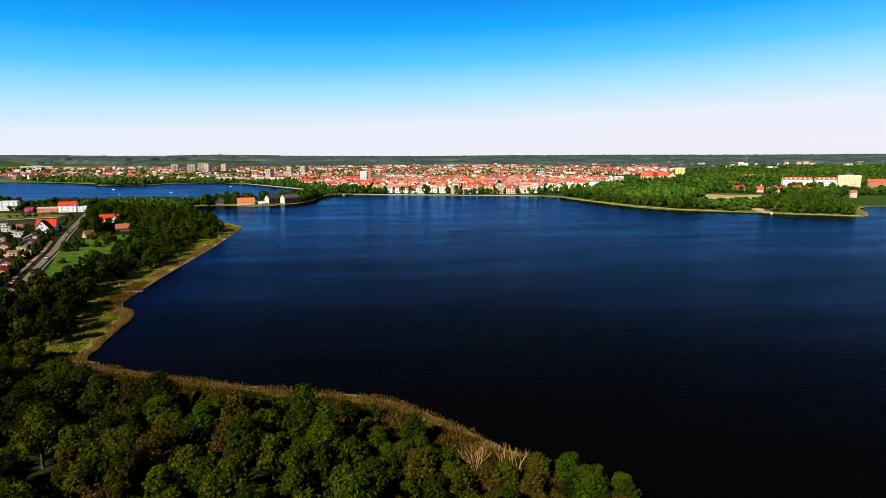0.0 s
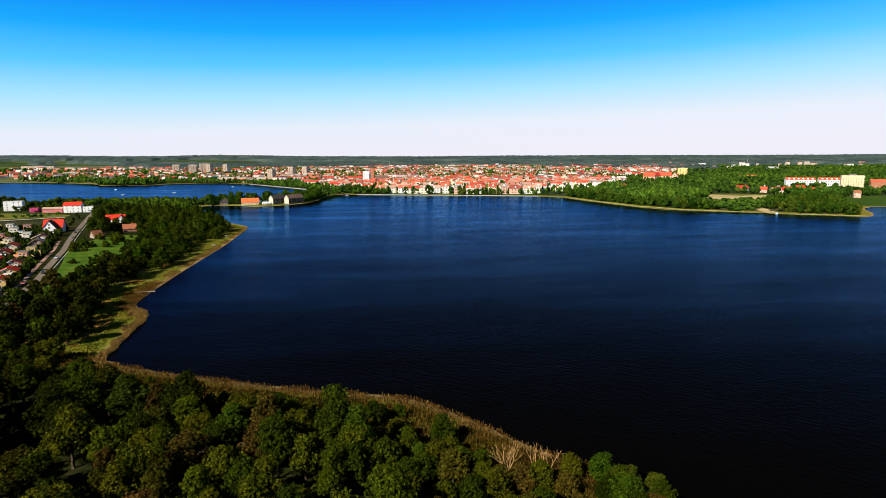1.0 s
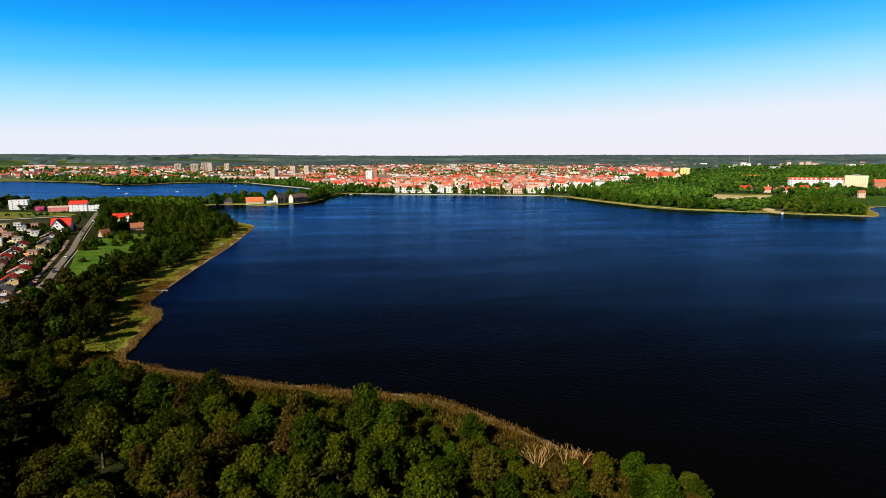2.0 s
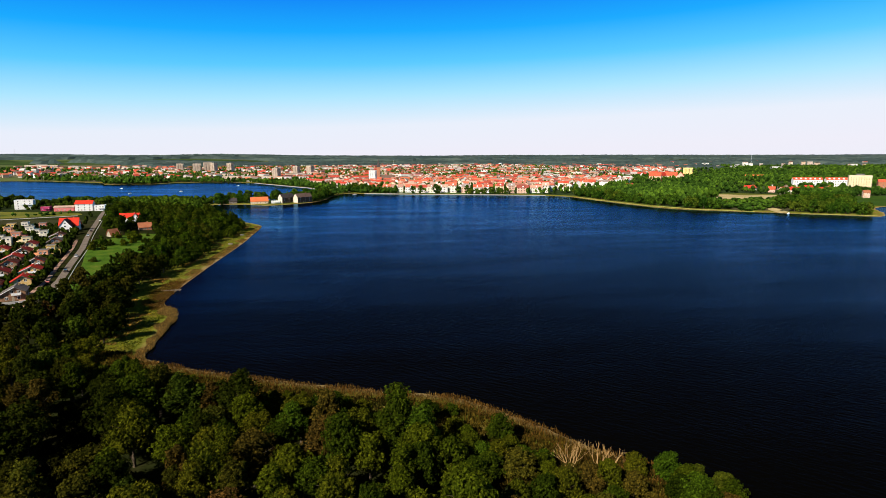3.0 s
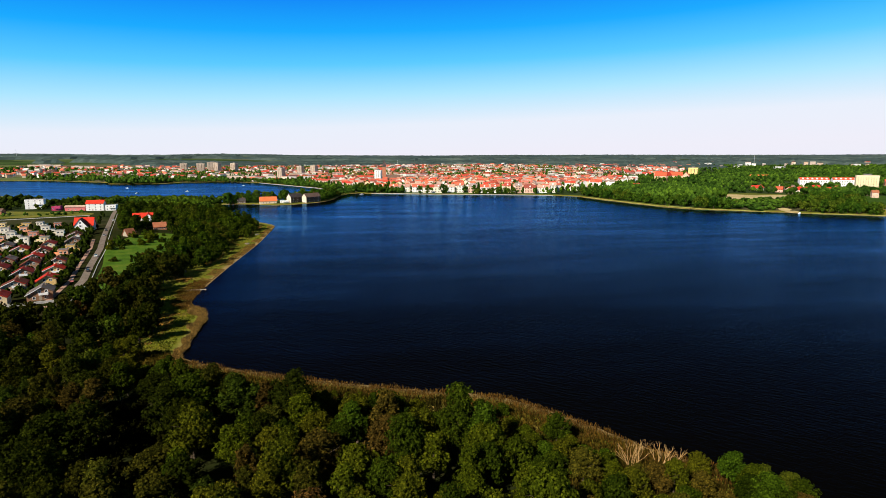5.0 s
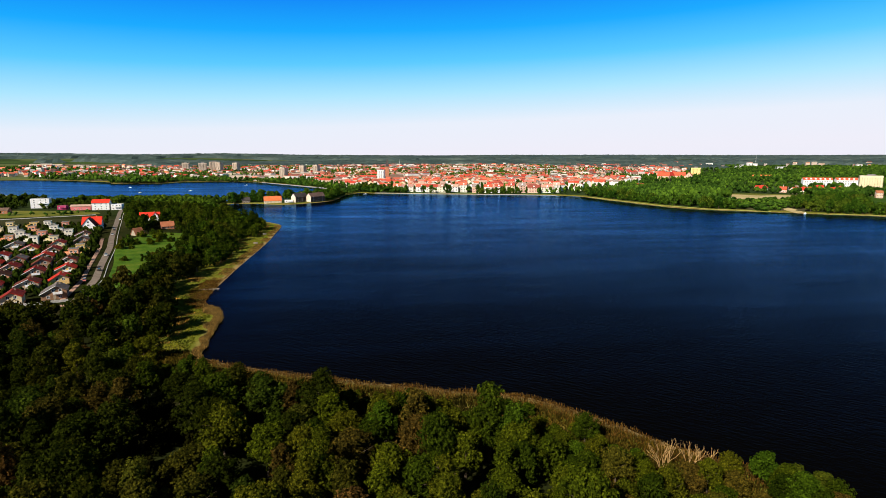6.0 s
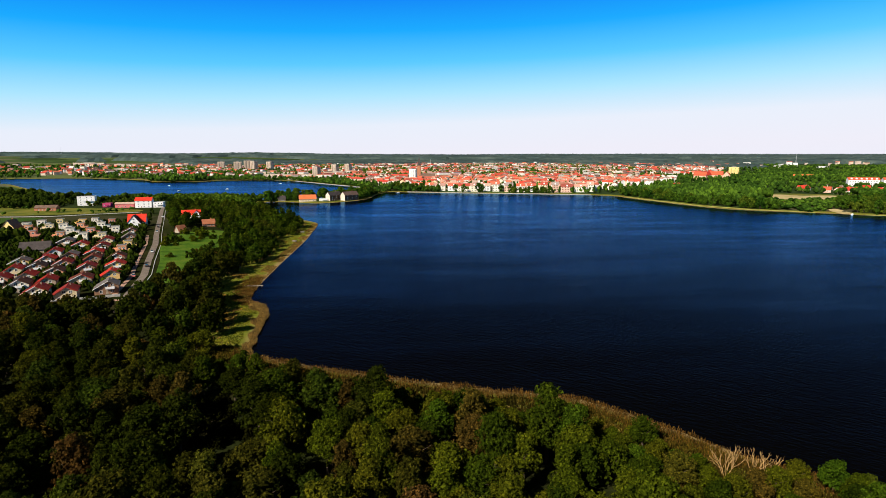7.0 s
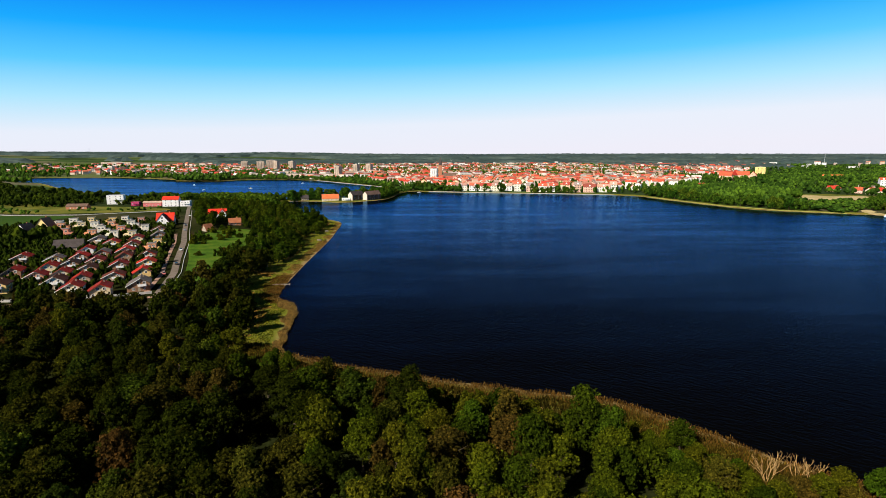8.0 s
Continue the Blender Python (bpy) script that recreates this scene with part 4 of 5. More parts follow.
copse("tower_trees", "trees round the yellow tower block", scatter([(720, 1270), (790, 1290), (800, 1312), (740, 1312)], 9, dry), 6.0, 14, 5)
copse("west_woods", "dark green woodland beyond the hotel", scatter([(-300, 700), (-420, 800), (-470, 790), (-470, 880), (-640, 1000), (-900, 1200), (-900, 780), (-560, 740), (-480, 712), (-400, 730), (-340, 735), (-250, 740)], 11, lambda x, y, d: clumpy(-0.42 if x > -470 else 0.0, 0.014)(x, y, d) and math.hypot(x + 437, y - 730) > 20), 6.0, 9, 5, LEAF_SHADY)
copse("heath_trees", "dark loose trees and scrub west of the flats", scatter([(-660, 690), (-486, 688), (-462, 716), (-480, 790), (-660, 880)], 10, clumpy(-0.3, 0.02)), 5.0, 8, 4, LEAF_SHADY)
copse("hotel_garden", "dark trees behind the hotel and the flats", scatter([(-428, 716), (-366, 712), (-362, 732), (-425, 740)], 8, dry) + scatter([(-486, 690), (-455, 700), (-455, 745), (-490, 740)], 8, dry), 4.5, 8, 4, LEAF_SHADY)
copse("shore_grove", "green trees between the street and the upper lake", scatter([(-335, 722), (-345, 790), (-440, 800), (-450, 890), (-300, 915), (-255, 890), (-250, 800), (-215, 705), (-262, 712)], 9.5, dry), 6.0, 9, 6, LEAF_GROVE)
copse("meadow_hedges", "dark hedges and bushes in the rough meadow", scatter([(-600, 660), (-470, 608), (-345, 640), (-352, 668), (-480, 705), (-560, 740)], 10, clumpy(0.12, 0.02)), 3.0, 4.0, 3)
copse("west_shore_trees", "trees along the far side of the upper lake", scatter([(-1500, 1650), (-1010, 1790), (-740, 1640), (-690, 1545), (-622, 1522), (-545, 1550), (-530, 1605), (-330, 1545), (-420, 1700), (-800, 2150), (-1700, 2150)], 14, clumpy(-0.2)), 6.0, 12, 4)
copse("shore_row", "row of green trees along the town side of the upper lake", scatter([(-700, 1510), (-620, 1480), (-520, 1600), (-400, 1590), (-318, 1520), (-245, 1398), (-166, 1268), (-120, 1200), (-80, 1200), (-140, 1330), (-280, 1560), (-420, 1640), (-560, 1640), (-740, 1600)], 9.5, lambda x, y, d: 2.5 < d < 34 and rng.random() < 0.85), 5.5, 11, 4)
copse("isthmus_trees", "tall green trees between the castle island and the town", scatter([(-102, 930), (-88, 1010), (-70, 1062), (-36, 1064), (22, 1040), (22, 1072), (-36, 1118), (-92, 1128), (-112, 1080), (-122, 1000)], 8.5, lambda x, y, d: d > 4), 5.5, 11, 6)
copse("point_trees", "tall trees on a point of the upper lake", scatter([(-690, 1535), (-622, 1514), (-560, 1530), (-580, 1580), (-690, 1580)], 10, lambda x, y, d: d > 4), 7, 15, 5)
copse("cape_woods", "dark wooded point on the upper lake", scatter([(-1300, 1500), (-1000, 1400), (-960, 1440), (-1180, 1600)], 13, dry), 7, 14)
COLUMN_A = [(-199, 283), (-210, 309), (-219, 335), (-229, 358), (-254, 430), (-265, 458)]
COLUMN_B = [(-212, 271), (-220, 300), (-232, 328), (-241, 353), (-249, 372), (-255, 393), (-263, 416)]
COLUMN_C = [(-227, 274), (-234, 294), (-244, 319), (-251, 340), (-259, 362), (-272, 400)]
COLUMN_D = [(-244, 289), (-251, 306), (-261, 332), (-267, 352), (-275, 374), (-289, 414)]
COLUMN_E = [(-261, 301), (-268, 323), (-278, 346), (-266, 280), (-280, 312), (-301, 352)]
FLATS_A = [(-366, 496), (-352, 481), (-359, 511), (-341, 484), (-349, 520), (-328, 487), (-333, 519), (-316, 490), (-293, 460), (-291, 438)]
FLATS_B = [(-277, 437), (-323, 527), (-301, 493), (-282, 469), (-304, 517), (-329, 447), (-239, 384), (-239, 400), (-309, 461), (-310, 443)]
ESTATE_PLOTS = COLUMN_A + COLUMN_B + COLUMN_C + COLUMN_D + COLUMN_E + FLATS_A + FLATS_B
copse("estate_trees", "dark garden trees beside the estate", scatter([(-342, 392), (-326, 430), (-352, 458), (-420, 445), (-430, 385)], 8, lambda x, y, d: math.hypot(x + 366, y - 456) > 17 and math.hypot(x + 362, y - 440) > 13), 5.5, 10, 5, LEAF_SHADY)
copse("street_trees", "dark roadside trees between the houses and the street", [(x - 9.5 + rng.uniform(-1.5, 1.5), y + rng.uniform(-4, 4)) for a, c in zip(ROAD[1:7], ROAD[2:8]) for k in (0.25, 0.7) for x, y in [Vector(a).lerp(Vector(c), k)]], 2.8, 6, 5, LEAF_SHADY)
copse("gardens", "hedges and small trees in the gardens of the estate", scatter([(-200, 285), (-190, 320), (-225, 420), (-275, 545), (-390, 520), (-420, 470), (-330, 300), (-230, 268)], 4.4, lambda x, y, d: rng.random() < 0.85 and road_gap(x, y) > 7.5 and all(math.hypot(x - a, y - c) > 6.0 for a, c in ESTATE_PLOTS)), 2.4, 4.8, 3, LEAF_SHADY)


# distant woods: an uneven canopy that covers the far hills, open where the fields are
def canopy(x, y):
    d, r = shore_distance(x, y), np.hypot(x + 30, y)
    n = np.array([noise.fractal((a * 0.0010, b * 0.0021, 5.0), 1.0, 2.0, 4) for a, b in zip(x, y)])
    f = np.array([noise.noise((a * 0.05, b * 0.05, 9.0)) + 0.6 * noise.noise((a * 0.16, b * 0.16, 4.0)) for a, b in zip(x, y)])
    east = smooth(-300, 900, x)
    cover = smooth(-0.015, 0.015, n + 0.42 * east * smooth(1500, 2300, r) - 0.04 - 0.16 * smooth(-200, -1200, x) + 0.42 * smooth(3900, 4700, r) - 1.5 * inside(x, y, TOWN)) * smooth(1860, 1960, y)
    return relief(x, y, d) - 5 + cover * (18 + 6 * f)


TOWN = [(-700, 1500), (-130, 1150), (320, 940), (700, 1250), (800, 2000), (560, 2500), (-300, 2350), (-900, 2150)]
# the canopy's colour carries the distance haze
g_canopy = sheet("far_woods", HAZED_WOODS, "blue-green forest covering the distant hills", lines((-5000, -1600, 40), (-1600, 2600, 20), (2600, 4600, 40)), lines((1850, 3000, 20), (3000, 4880, 32)), canopy)
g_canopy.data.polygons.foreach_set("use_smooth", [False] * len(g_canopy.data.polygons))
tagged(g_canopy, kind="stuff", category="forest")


# ---- buildings ----
def window_set(parent, spots, w=1.3, h=1.4):
    """Windows at (x, y, z, turn): a pale frame with a dark pane in it, on the wall's outer face."""
    key = (round(w, 2), round(h, 2))
    if key not in PANES:
        f = Geo()
        for b in ((-w / 2, -0.06, -h / 2, -w / 2 + 0.12, 0.05, h / 2), (w / 2 - 0.12, -0.06, -h / 2, w / 2, 0.05, h / 2), (-w / 2 + 0.12, -0.06, -h / 2, w / 2 - 0.12, 0.05, -h / 2 + 0.12), (-w / 2 + 0.12, -0.06, h / 2 - 0.12, w / 2 - 0.12, 0.05, h / 2), (-0.05, -0.05, -h / 2 + 0.12, 0.05, 0.05, h / 2 - 0.12)):
            f.box(*b)
        PANES[key] = f.mesh("window", WHITE), Geo().box(-w / 2 + 0.1, -0.03, -h / 2 + 0.1, w / 2 - 0.1, 0.0, h / 2 - 0.1).mesh("pane", GLASS)
    for x, y, z, turn in spots:
        part("pane", PANES[key][1], GLASS, part("window", PANES[key][0], WHITE, parent, at=pose(x, y, z, 0, 0, turn)))


PANES = {}


def gable_roof(w, d, eave, ridge, over=0.5, thick=0.28, off=0.0):
    """Two slopes with thickness and overhang; the ridge runs along x, moved back by off."""
    g = Geo()
    for side in (-1, 1):
        drop = (ridge - eave) / (d / 2 + off * -side) * over
        ye, ze, x = side * (d / 2 + over), eave - drop, w / 2 + over
        p = [(-x, ye, ze), (x, ye, ze), (x, off, ridge), (-x, off, ridge)]
        q = [(a, b, c + thick) for a, b, c in p]
        f = [(0, 1, 2, 3), (7, 6, 5, 4), (0, 4, 5, 1), (1, 5, 6, 2), (2, 6, 7, 3), (3, 7, 4, 0)]
        g.add(p + q, f if side > 0 else [k[::-1] for k in f])
    return g


def gable_body(w, d, eave, ridge, off=0.0, base=-1.5):
    x, y = w / 2, d / 2
    g = Geo()
    g.add([(-x, -y, base), (x, -y, base), (x, y, base), (-x, y, base), (-x, -y, eave), (x, -y, eave), (x, y, eave), (-x, y, eave), (-x, off, ridge - 0.05), (x, off, ridge - 0.05)],
          [(0, 1, 5, 4), (2, 3, 7, 6), (1, 2, 6, 9, 5), (3, 0, 4, 8, 7), (4, 5, 9, 8), (6, 7, 8, 9), (3, 2, 1, 0)])
    return g


def gable_house(label, w, d, eave, ridge, wall, roof, name="house", off=0.0, windows=True, chimney=True, balcony=False):
    ob = thing(name, label, "house")
    part("wall", gable_body(w, d, eave, ridge, off), wall, ob)
    part("roof", gable_roof(w, d, eave, ridge, off=off), roof, ob)
    if chimney:
        part("chimney", Geo().box(-0.4, -0.3, 0, 0.4, 0.3, 1.9).box(-0.5, -0.4, 1.9, 0.5, 0.4, 2.05), BRICK, ob, at=pose(w * 0.22, off + 0.7, ridge - 0.9))
    if windows:
        rows = [z for z in (1.4, 4.2, 7.0) if z < eave - 0.6]
        window_set(ob, [(x, -d / 2, z, 0) for z in rows for x in (-w * 0.3, w * 0.05, w * 0.33)] + [(-w / 2, y, z, -90) for z in rows for y in (-d * 0.22, d * 0.2)] + [(-w / 2, off, eave + 0.7, -90)])
        part("door", Geo().box(-0.5, -0.08, 0, 0.5, 0.0, 2.1), TIMBER, ob, at=pose(-w * 0.12, -d / 2, 0))
    if balcony:
        part("balcony", Geo().box(-1.7, -1.3, -0.15, 1.7, 0, 0).box(-1.7, -1.3, 0, 1.7, -1.2, 0.95).box(-1.7, -1.2, 0, -1.6, 0, 0.95).box(1.6, -1.2, 0, 1.7, 0, 0.95), WHITE, ob, at=pose(w * 0.2, -d / 2, 2.85))
    return ob


def flat_house(label, w, d, h, wall, name="house", storeys=2):
    ob = thing(name, label, "house")
    part("wall", Geo().box(-w / 2, -d / 2, -1.5, w / 2, d / 2, h).box(-w / 2, -d / 2, h, w / 2, -d / 2 + 0.25, h + 0.4).box(-w / 2, d / 2 - 0.25, h, w / 2, d / 2, h + 0.4).box(-w / 2, -d / 2 + 0.25, h, -w / 2 + 0.25, d / 2 - 0.25, h + 0.4).box(w / 2 - 0.25, -d / 2 + 0.25, h, w / 2, d / 2 - 0.25, h + 0.4), wall, ob)
    part("roof", Geo().box(-w / 2 + 0.26, -d / 2 + 0.26, h, w / 2 - 0.26, d / 2 - 0.26, h + 0.15), FELT, ob)
    part("terrace", Geo().box(-w * 0.28, -1.6, -0.2, w * 0.28, 0, 0).box(-w * 0.28, -1.6, 0, w * 0.28, -1.5, 1.0), wall, ob, at=pose(w * 0.15, -d / 2, h * 0.5))
    window_set(ob, [(x, -d / 2, h * (k + 0.5) / storeys + 0.1, 0) for k in range(storeys) for x in (-w * 0.3, w * 0.05, w * 0.32)] + [(-w / 2, y, h * (k + 0.5) / storeys + 0.1, -90) for k in range(storeys) for y in (-d * 0.2, d * 0.22)])
    return ob


def shed(label, w, d, h):
    """A plain far-off hall: walls, a slightly pitched roof with a proud edge, a band of glass."""
    ob = thing("hall", label, "hall")
    part("wall", gable_body(w, d, h, h + 0.6), WHITE, ob)
    part("roof", gable_roof(w, d, h, h + 0.6, 0.4, 0.3), CONCRETE, ob)
    part("window_band", Geo().box(-w * 0.42, -d / 2 - 0.06, h * 0.55, w * 0.42, -d / 2 + 0.02, h * 0.75), GLASS, ob)
    return ob


def stepped_house(label, w, d, h, side):
    """A cube-shaped house of two storeys: the upper one set back on one side, with a parapet terrace beside it and a recessed loggia."""
    ob, low, e = thing("house", label, "house"), h * 0.52, 0.25
    x0, x1 = (-w / 2, w * 0.14) if side < 0 else (-w * 0.14, w / 2)
    body = Geo().box(-w / 2, -d / 2, -1.5, w / 2, d / 2, low).box(x0, -d / 2 + 0.3, low, x1, d / 2, h).box(x0 - 0.2, -d / 2 + 0.1, h, x1 + 0.2, d / 2 + 0.2, h + 0.3)
    body.box(-w / 2, -d / 2, low, w / 2, -d / 2 + e, low + 0.85).box(*((x1, d / 2 - e, low, w / 2, d / 2, low + 0.85) if side < 0 else (-w / 2, d / 2 - e, low, x0, d / 2, low + 0.85)))
    part("wall", body, PLASTER, ob)
    part("roof", Geo().box(x0 + 0.1, -d / 2 + 0.4, h + 0.304, x1 - 0.1, d / 2 - 0.1, h + 0.37), FELT, ob)
    part("loggia", Geo().box(-w * 0.22, -0.1, 0, w * 0.22, 0.0, 2.1), GLASS, ob, "dark glazed loggia", at=pose(-side * w * 0.2, -d / 2, 0.3))
    window_set(ob, [(side * w * 0.30, -d / 2, 1.5, 0), (x0 + (x1 - x0) * 0.3, -d / 2 + 0.3, low + 1.5, 0), (x0 + (x1 - x0) * 0.72, -d / 2 + 0.3, low + 1.5, 0), (-w / 2, 0.5, 1.5, -90), (x0, 0.5, low + 1.4, -90)], 1.5, 1.3)
    return ob


def put(ob, x, y, turn, sink=0.0):
    ob.matrix_basis = pose(x, y, ground_z(x, y) - sink, 0, 0, turn)
    return ob


ESTATE = 20.0  # degrees by which the estate's streets are turned
def estate_house(label, w, d, left, right, ridge, balcony):
    """A house whose gable wall is its front (-y): one long low slope, one short high one, verge boards with light and
    shade in their colours.
    """
    ob, x, y, top = thing("house", label, "house"), w / 2, d / 2, w * 0.10
    g = Geo()
    g.add([(-x, s, -1.5) for s in (-y, y)] + [(x, s, -1.5) for s in (-y, y)] + [(-x, s, left) for s in (-y, y)] + [(x, s, right) for s in (-y, y)] + [(top, s, ridge - 0.05) for s in (-y, y)],
          [(0, 2, 6, 8, 4), (3, 1, 5, 9, 7), (1, 0, 4, 5), (2, 3, 7, 6), (4, 8, 9, 5), (8, 6, 7, 9)])
    part("wall", g, ESTATE_WALL, ob)
    roof = Geo()
    for side, eave in ((-1, left), (1, right)):
        run = x + side * -top
        fall = (ridge - eave) / run
        p = [(side * (x + 0.6), -y - 0.7, eave - 0.6 * fall), (side * (x + 0.6), y + 0.4, eave - 0.6 * fall), (top, y + 0.4, ridge), (top, -y - 0.7, ridge)]
        f = [(0, 1, 2, 3), (7, 6, 5, 4), (0, 4, 5, 1), (1, 5, 6, 2), (2, 6, 7, 3), (3, 7, 4, 0)]
        roof.add(p + [(a, b, c + 0.26) for a, b, c in p], f if side > 0 else [k[::-1] for k in f])
        a, c = p[0], p[3]
        q = [(a[0], a[1] - 0.06, a[2] - 0.02), (c[0], c[1] - 0.06, c[2] - 0.02), (c[0], c[1] - 0.06, c[2] + 0.29), (a[0], a[1] - 0.06, a[2] + 0.29)]
        # left verge white as the sunlit side, right verge roof-coloured as the shaded one
        part("bargeboard", Geo().add(q + [(k, m + 0.13, n) for k, m, n in q], f), WHITE if side < 0 and balcony else HOUSE_TILE, ob)
    part("roof", roof, HOUSE_TILE, ob)
    part("chimney", Geo().box(-0.3, -0.3, 0, 0.3, 0.3, 1.5).box(-0.36, -0.36, 1.5, 0.36, 0.36, 1.62), OLD_WALL, ob, at=pose(top + 1.0, 1.5, ridge - 1.0))
    window_set(ob, [(-w * 0.22, -y, 1.4, 0), (w * 0.24, -y, 1.4, 0), (top - 1.1, -y, 4.3, 0), (top + 1.6, -y, 4.3, 0), (x, -d * 0.2, 1.4, 90), (x, d * 0.2, 1.4, 90), (x, 0, 3.8, 90)])
    part("door", Geo().box(-0.5, -0.07, 0, 0.5, 0.0, 2.1), TIMBER, ob, at=pose(w * 0.02, -y, 0))
    if balcony:
        part("balcony", Geo().box(-1.9, -1.4, -0.16, 1.9, 0, 0).box(-1.9, -1.4, 0, 1.9, -1.3, 0.95).box(-1.9, -1.3, 0, -1.8, 0, 0.95).box(1.8, -1.3, 0, 1.9, 0, 0.95), WHITE, ob, at=pose(top + 0.6, -y, 2.9))
    return ob


estate_kinds = [estate_house(*row) for row in (
    ("plastered house with a lopsided dark red gable roof", 10.4, 10.0, 3.0, 4.4, 6.5, True),
    ("plastered house with a long lopsided brown gable roof", 10.0, 10.5, 2.7, 4.7, 6.6, False),
    ("plastered gabled house with white verges and a small balcony", 10.2, 9.6, 3.4, 4.3, 6.3, True))]
flat_kinds = [stepped_house(*row) for row in (
    ("cube-shaped plastered house with a roof terrace", 9.2, 8.0, 6.2, -1), ("stepped flat-roofed plastered house with a loggia", 8.6, 8.0, 5.8, 1), ("small flat-roofed plastered house with a parapet", 7.8, 8.0, 6.0, -1))]


def settle(kinds, spots, turn, group):
    for i, (x, y) in enumerate(spots):
        m = pose(x, y, ground_z(x, y), 0, 0, turn + rng.uniform(-2, 2))
        k = kinds[(i * 7 + len(spots)) % len(kinds)]
        if "group" in k.keys():
            k = copy_thing(k, m)
        k.matrix_basis = m
        k["group"] = group


for column in (COLUMN_A, COLUMN_B, COLUMN_C, COLUMN_D, COLUMN_E):
    settle(estate_kinds, column, ESTATE, "houses of the estate")
for column in (FLATS_A, FLATS_B):
    settle(flat_kinds, column, ESTATE, "flat-roofed houses of the estate")

red_house = gable_house("white house with a bright red roof and front gable", 14, 11, 4.5, 10.5, WHITE, BRIGHT_TILE)
part("wing_wall", gable_body(9, 10, 4, 10.5), WHITE, red_house, at=pose(-1, -7, 0, 0, 0, 90))
part("wing_roof", gable_roof(9, 10, 4, 10.5), DARK_TILE, red_house, "dark roof of the front gable", at=pose(-1, -7, 0, 0, 0, 90))
window_set(red_house, [(x, -11.5, z, 0) for x, z in ((-3, 1.6), (1, 1.6), (-1, 4.6), (-1, 7.2))], 1.6, 1.5)
put(red_house, -282, 513, 12)
put(gable_house("white three-storey hotel with a red roof", 18, 11, 8.4, 11.8, WHITE, BRIGHT_TILE, "hotel"), -355, 702, 8)
put(flat_house("low magenta building with a flat roof", 9, 8, 4.5, MAGENTA, "pavilion", 1), -401, 710, 8)
put(flat_house("white flat-roofed annex beside the hotel", 11, 10, 6.2, WHITE, "annex"), -338.5, 703, 8)
put(gable_house("low pink building with a red roof", 20, 9, 4.5, 6, PINK, RED_TILE, "pavilion", chimney=False), -377, 702, 8)
put(flat_house("white four-storey block of flats among trees", 19, 11, 11, WHITE, "apartment_block", 4), -437, 735, 14)
put(gable_house("long low brown barn beyond the meadow", 22, 10, 3.5, 6, BRICK, OLD_TILE, "barn", chimney=False), -446, 668, 6)
put(gable_house("big low house with a wide dark grey roof", 17, 13, 2.6, 7, OLD_WALL, DARK_TILE), -297, 394, ESTATE)
put(gable_house("house with a steep brown roof and yellow gable", 11, 12, 3, 11, YELLOW, OLD_TILE), -363, 476, ESTATE + 70)
put(gable_house("white house with a black roof at the field", 11, 10, 3.5, 9, WHITE, DARK_TILE), -366, 456, ESTATE + 62)
long_house = gable_house("long house with a bright red roof among trees", 17, 8.5, 4, 8, WHITE, BRIGHT_TILE)
part("wing_wall", gable_body(7, 7, 4, 8), WHITE, long_house, at=pose(5, -4.6, 0, 0, 0, 90))
part("wing_roof", gable_roof(7, 7, 4, 8), BRIGHT_TILE, long_house, at=pose(5, -4.6, 0.03, 0, 0, 90))
put(long_house, -259, 579, 14)
put(gable_house("brown-roofed cottage among trees", 10, 7.5, 2.5, 6.0, BRICK, COTTAGE_TILE, "cottage"), -223, 516, 24)
put(gable_house("timber hut with a steep brown gable roof", 7, 6, 1.4, 5.8, TIMBER, COTTAGE_TILE, "hut", chimney=False, windows=False), -232, 474, 55)
# island with the old castle
put(gable_house("house with an orange tiled roof on the island", 24, 10, 3.8, 9.5, PALE_BRICK, ORANGE_TILE), -186, 852, 14)
for w, x, y, text, roof in ((24, -149, 862, "derelict castle wing with a dark roof and pale gable", DARK_TILE), (30, -126, 872, "longer derelict castle wing with a dark brown roof", OLD_TILE)):
    wing = gable_house(text, w, 9, 8, 13, WALL_IN_SHADE, roof, "castle_wing")
    # thin slab added over the end wall, coloured as its sunlit face
    part("gable", Geo().add([(-w / 2 - 0.12 - k, s, z) for k in (0, 0.12) for s, z in ((-4.4, -1), (4.4, -1), (4.4, 7.9), (0, 12.7), (-4.4, 7.9))], [(4, 3, 2, 1, 0), (5, 6, 7, 8, 9)] + [(k, (k + 1) % 5, (k + 1) % 5 + 5, k + 5) for k in range(5)]), GABLE_IN_SUN, wing, "pale plastered gable")
    put(wing, x, y, 52)
put(flat_house("low white outbuilding beside the castle", 12, 6, 3.2, WHITE, "outbuilding", 1), -163, 852, 8)
put(gable_house("weathered house with a dark roof among the island trees", 11, 8, 3.6, 7.5, OLD_WALL, DARK_TILE), -226, 862, 24)

# town
town_kinds = [gable_house(t, w, d, e, k, TOWN_WALL, RED_TILE, "town_house", windows=False, chimney=False) for t, w, d, e, k in (
    ("plastered town house with a red tiled roof", 11, 10, 9.5, 12.8), ("tall plastered town house with a red roof", 10, 10, 12.5, 15.8),
    ("wide plastered town house with an orange-red roof", 15, 10, 10.5, 13.4), ("long plastered town block with a red roof", 22, 11, 11, 14.2),
    ("small plastered house with a red roof", 9, 8, 5, 8.5))]
OLD_TOWN = [(-30, 1115), (70, 1068), (300, 1000), (380, 1010), (560, 1200), (520, 1330), (0, 1420), (-200, 1450), (-135, 1260)]
town_spots = scatter(OLD_TOWN, 22.5, lambda x, y, d: d > 44, 0.3)
town_spots.sort(key=lambda p: math.hypot(p[0] + 35, p[1]))
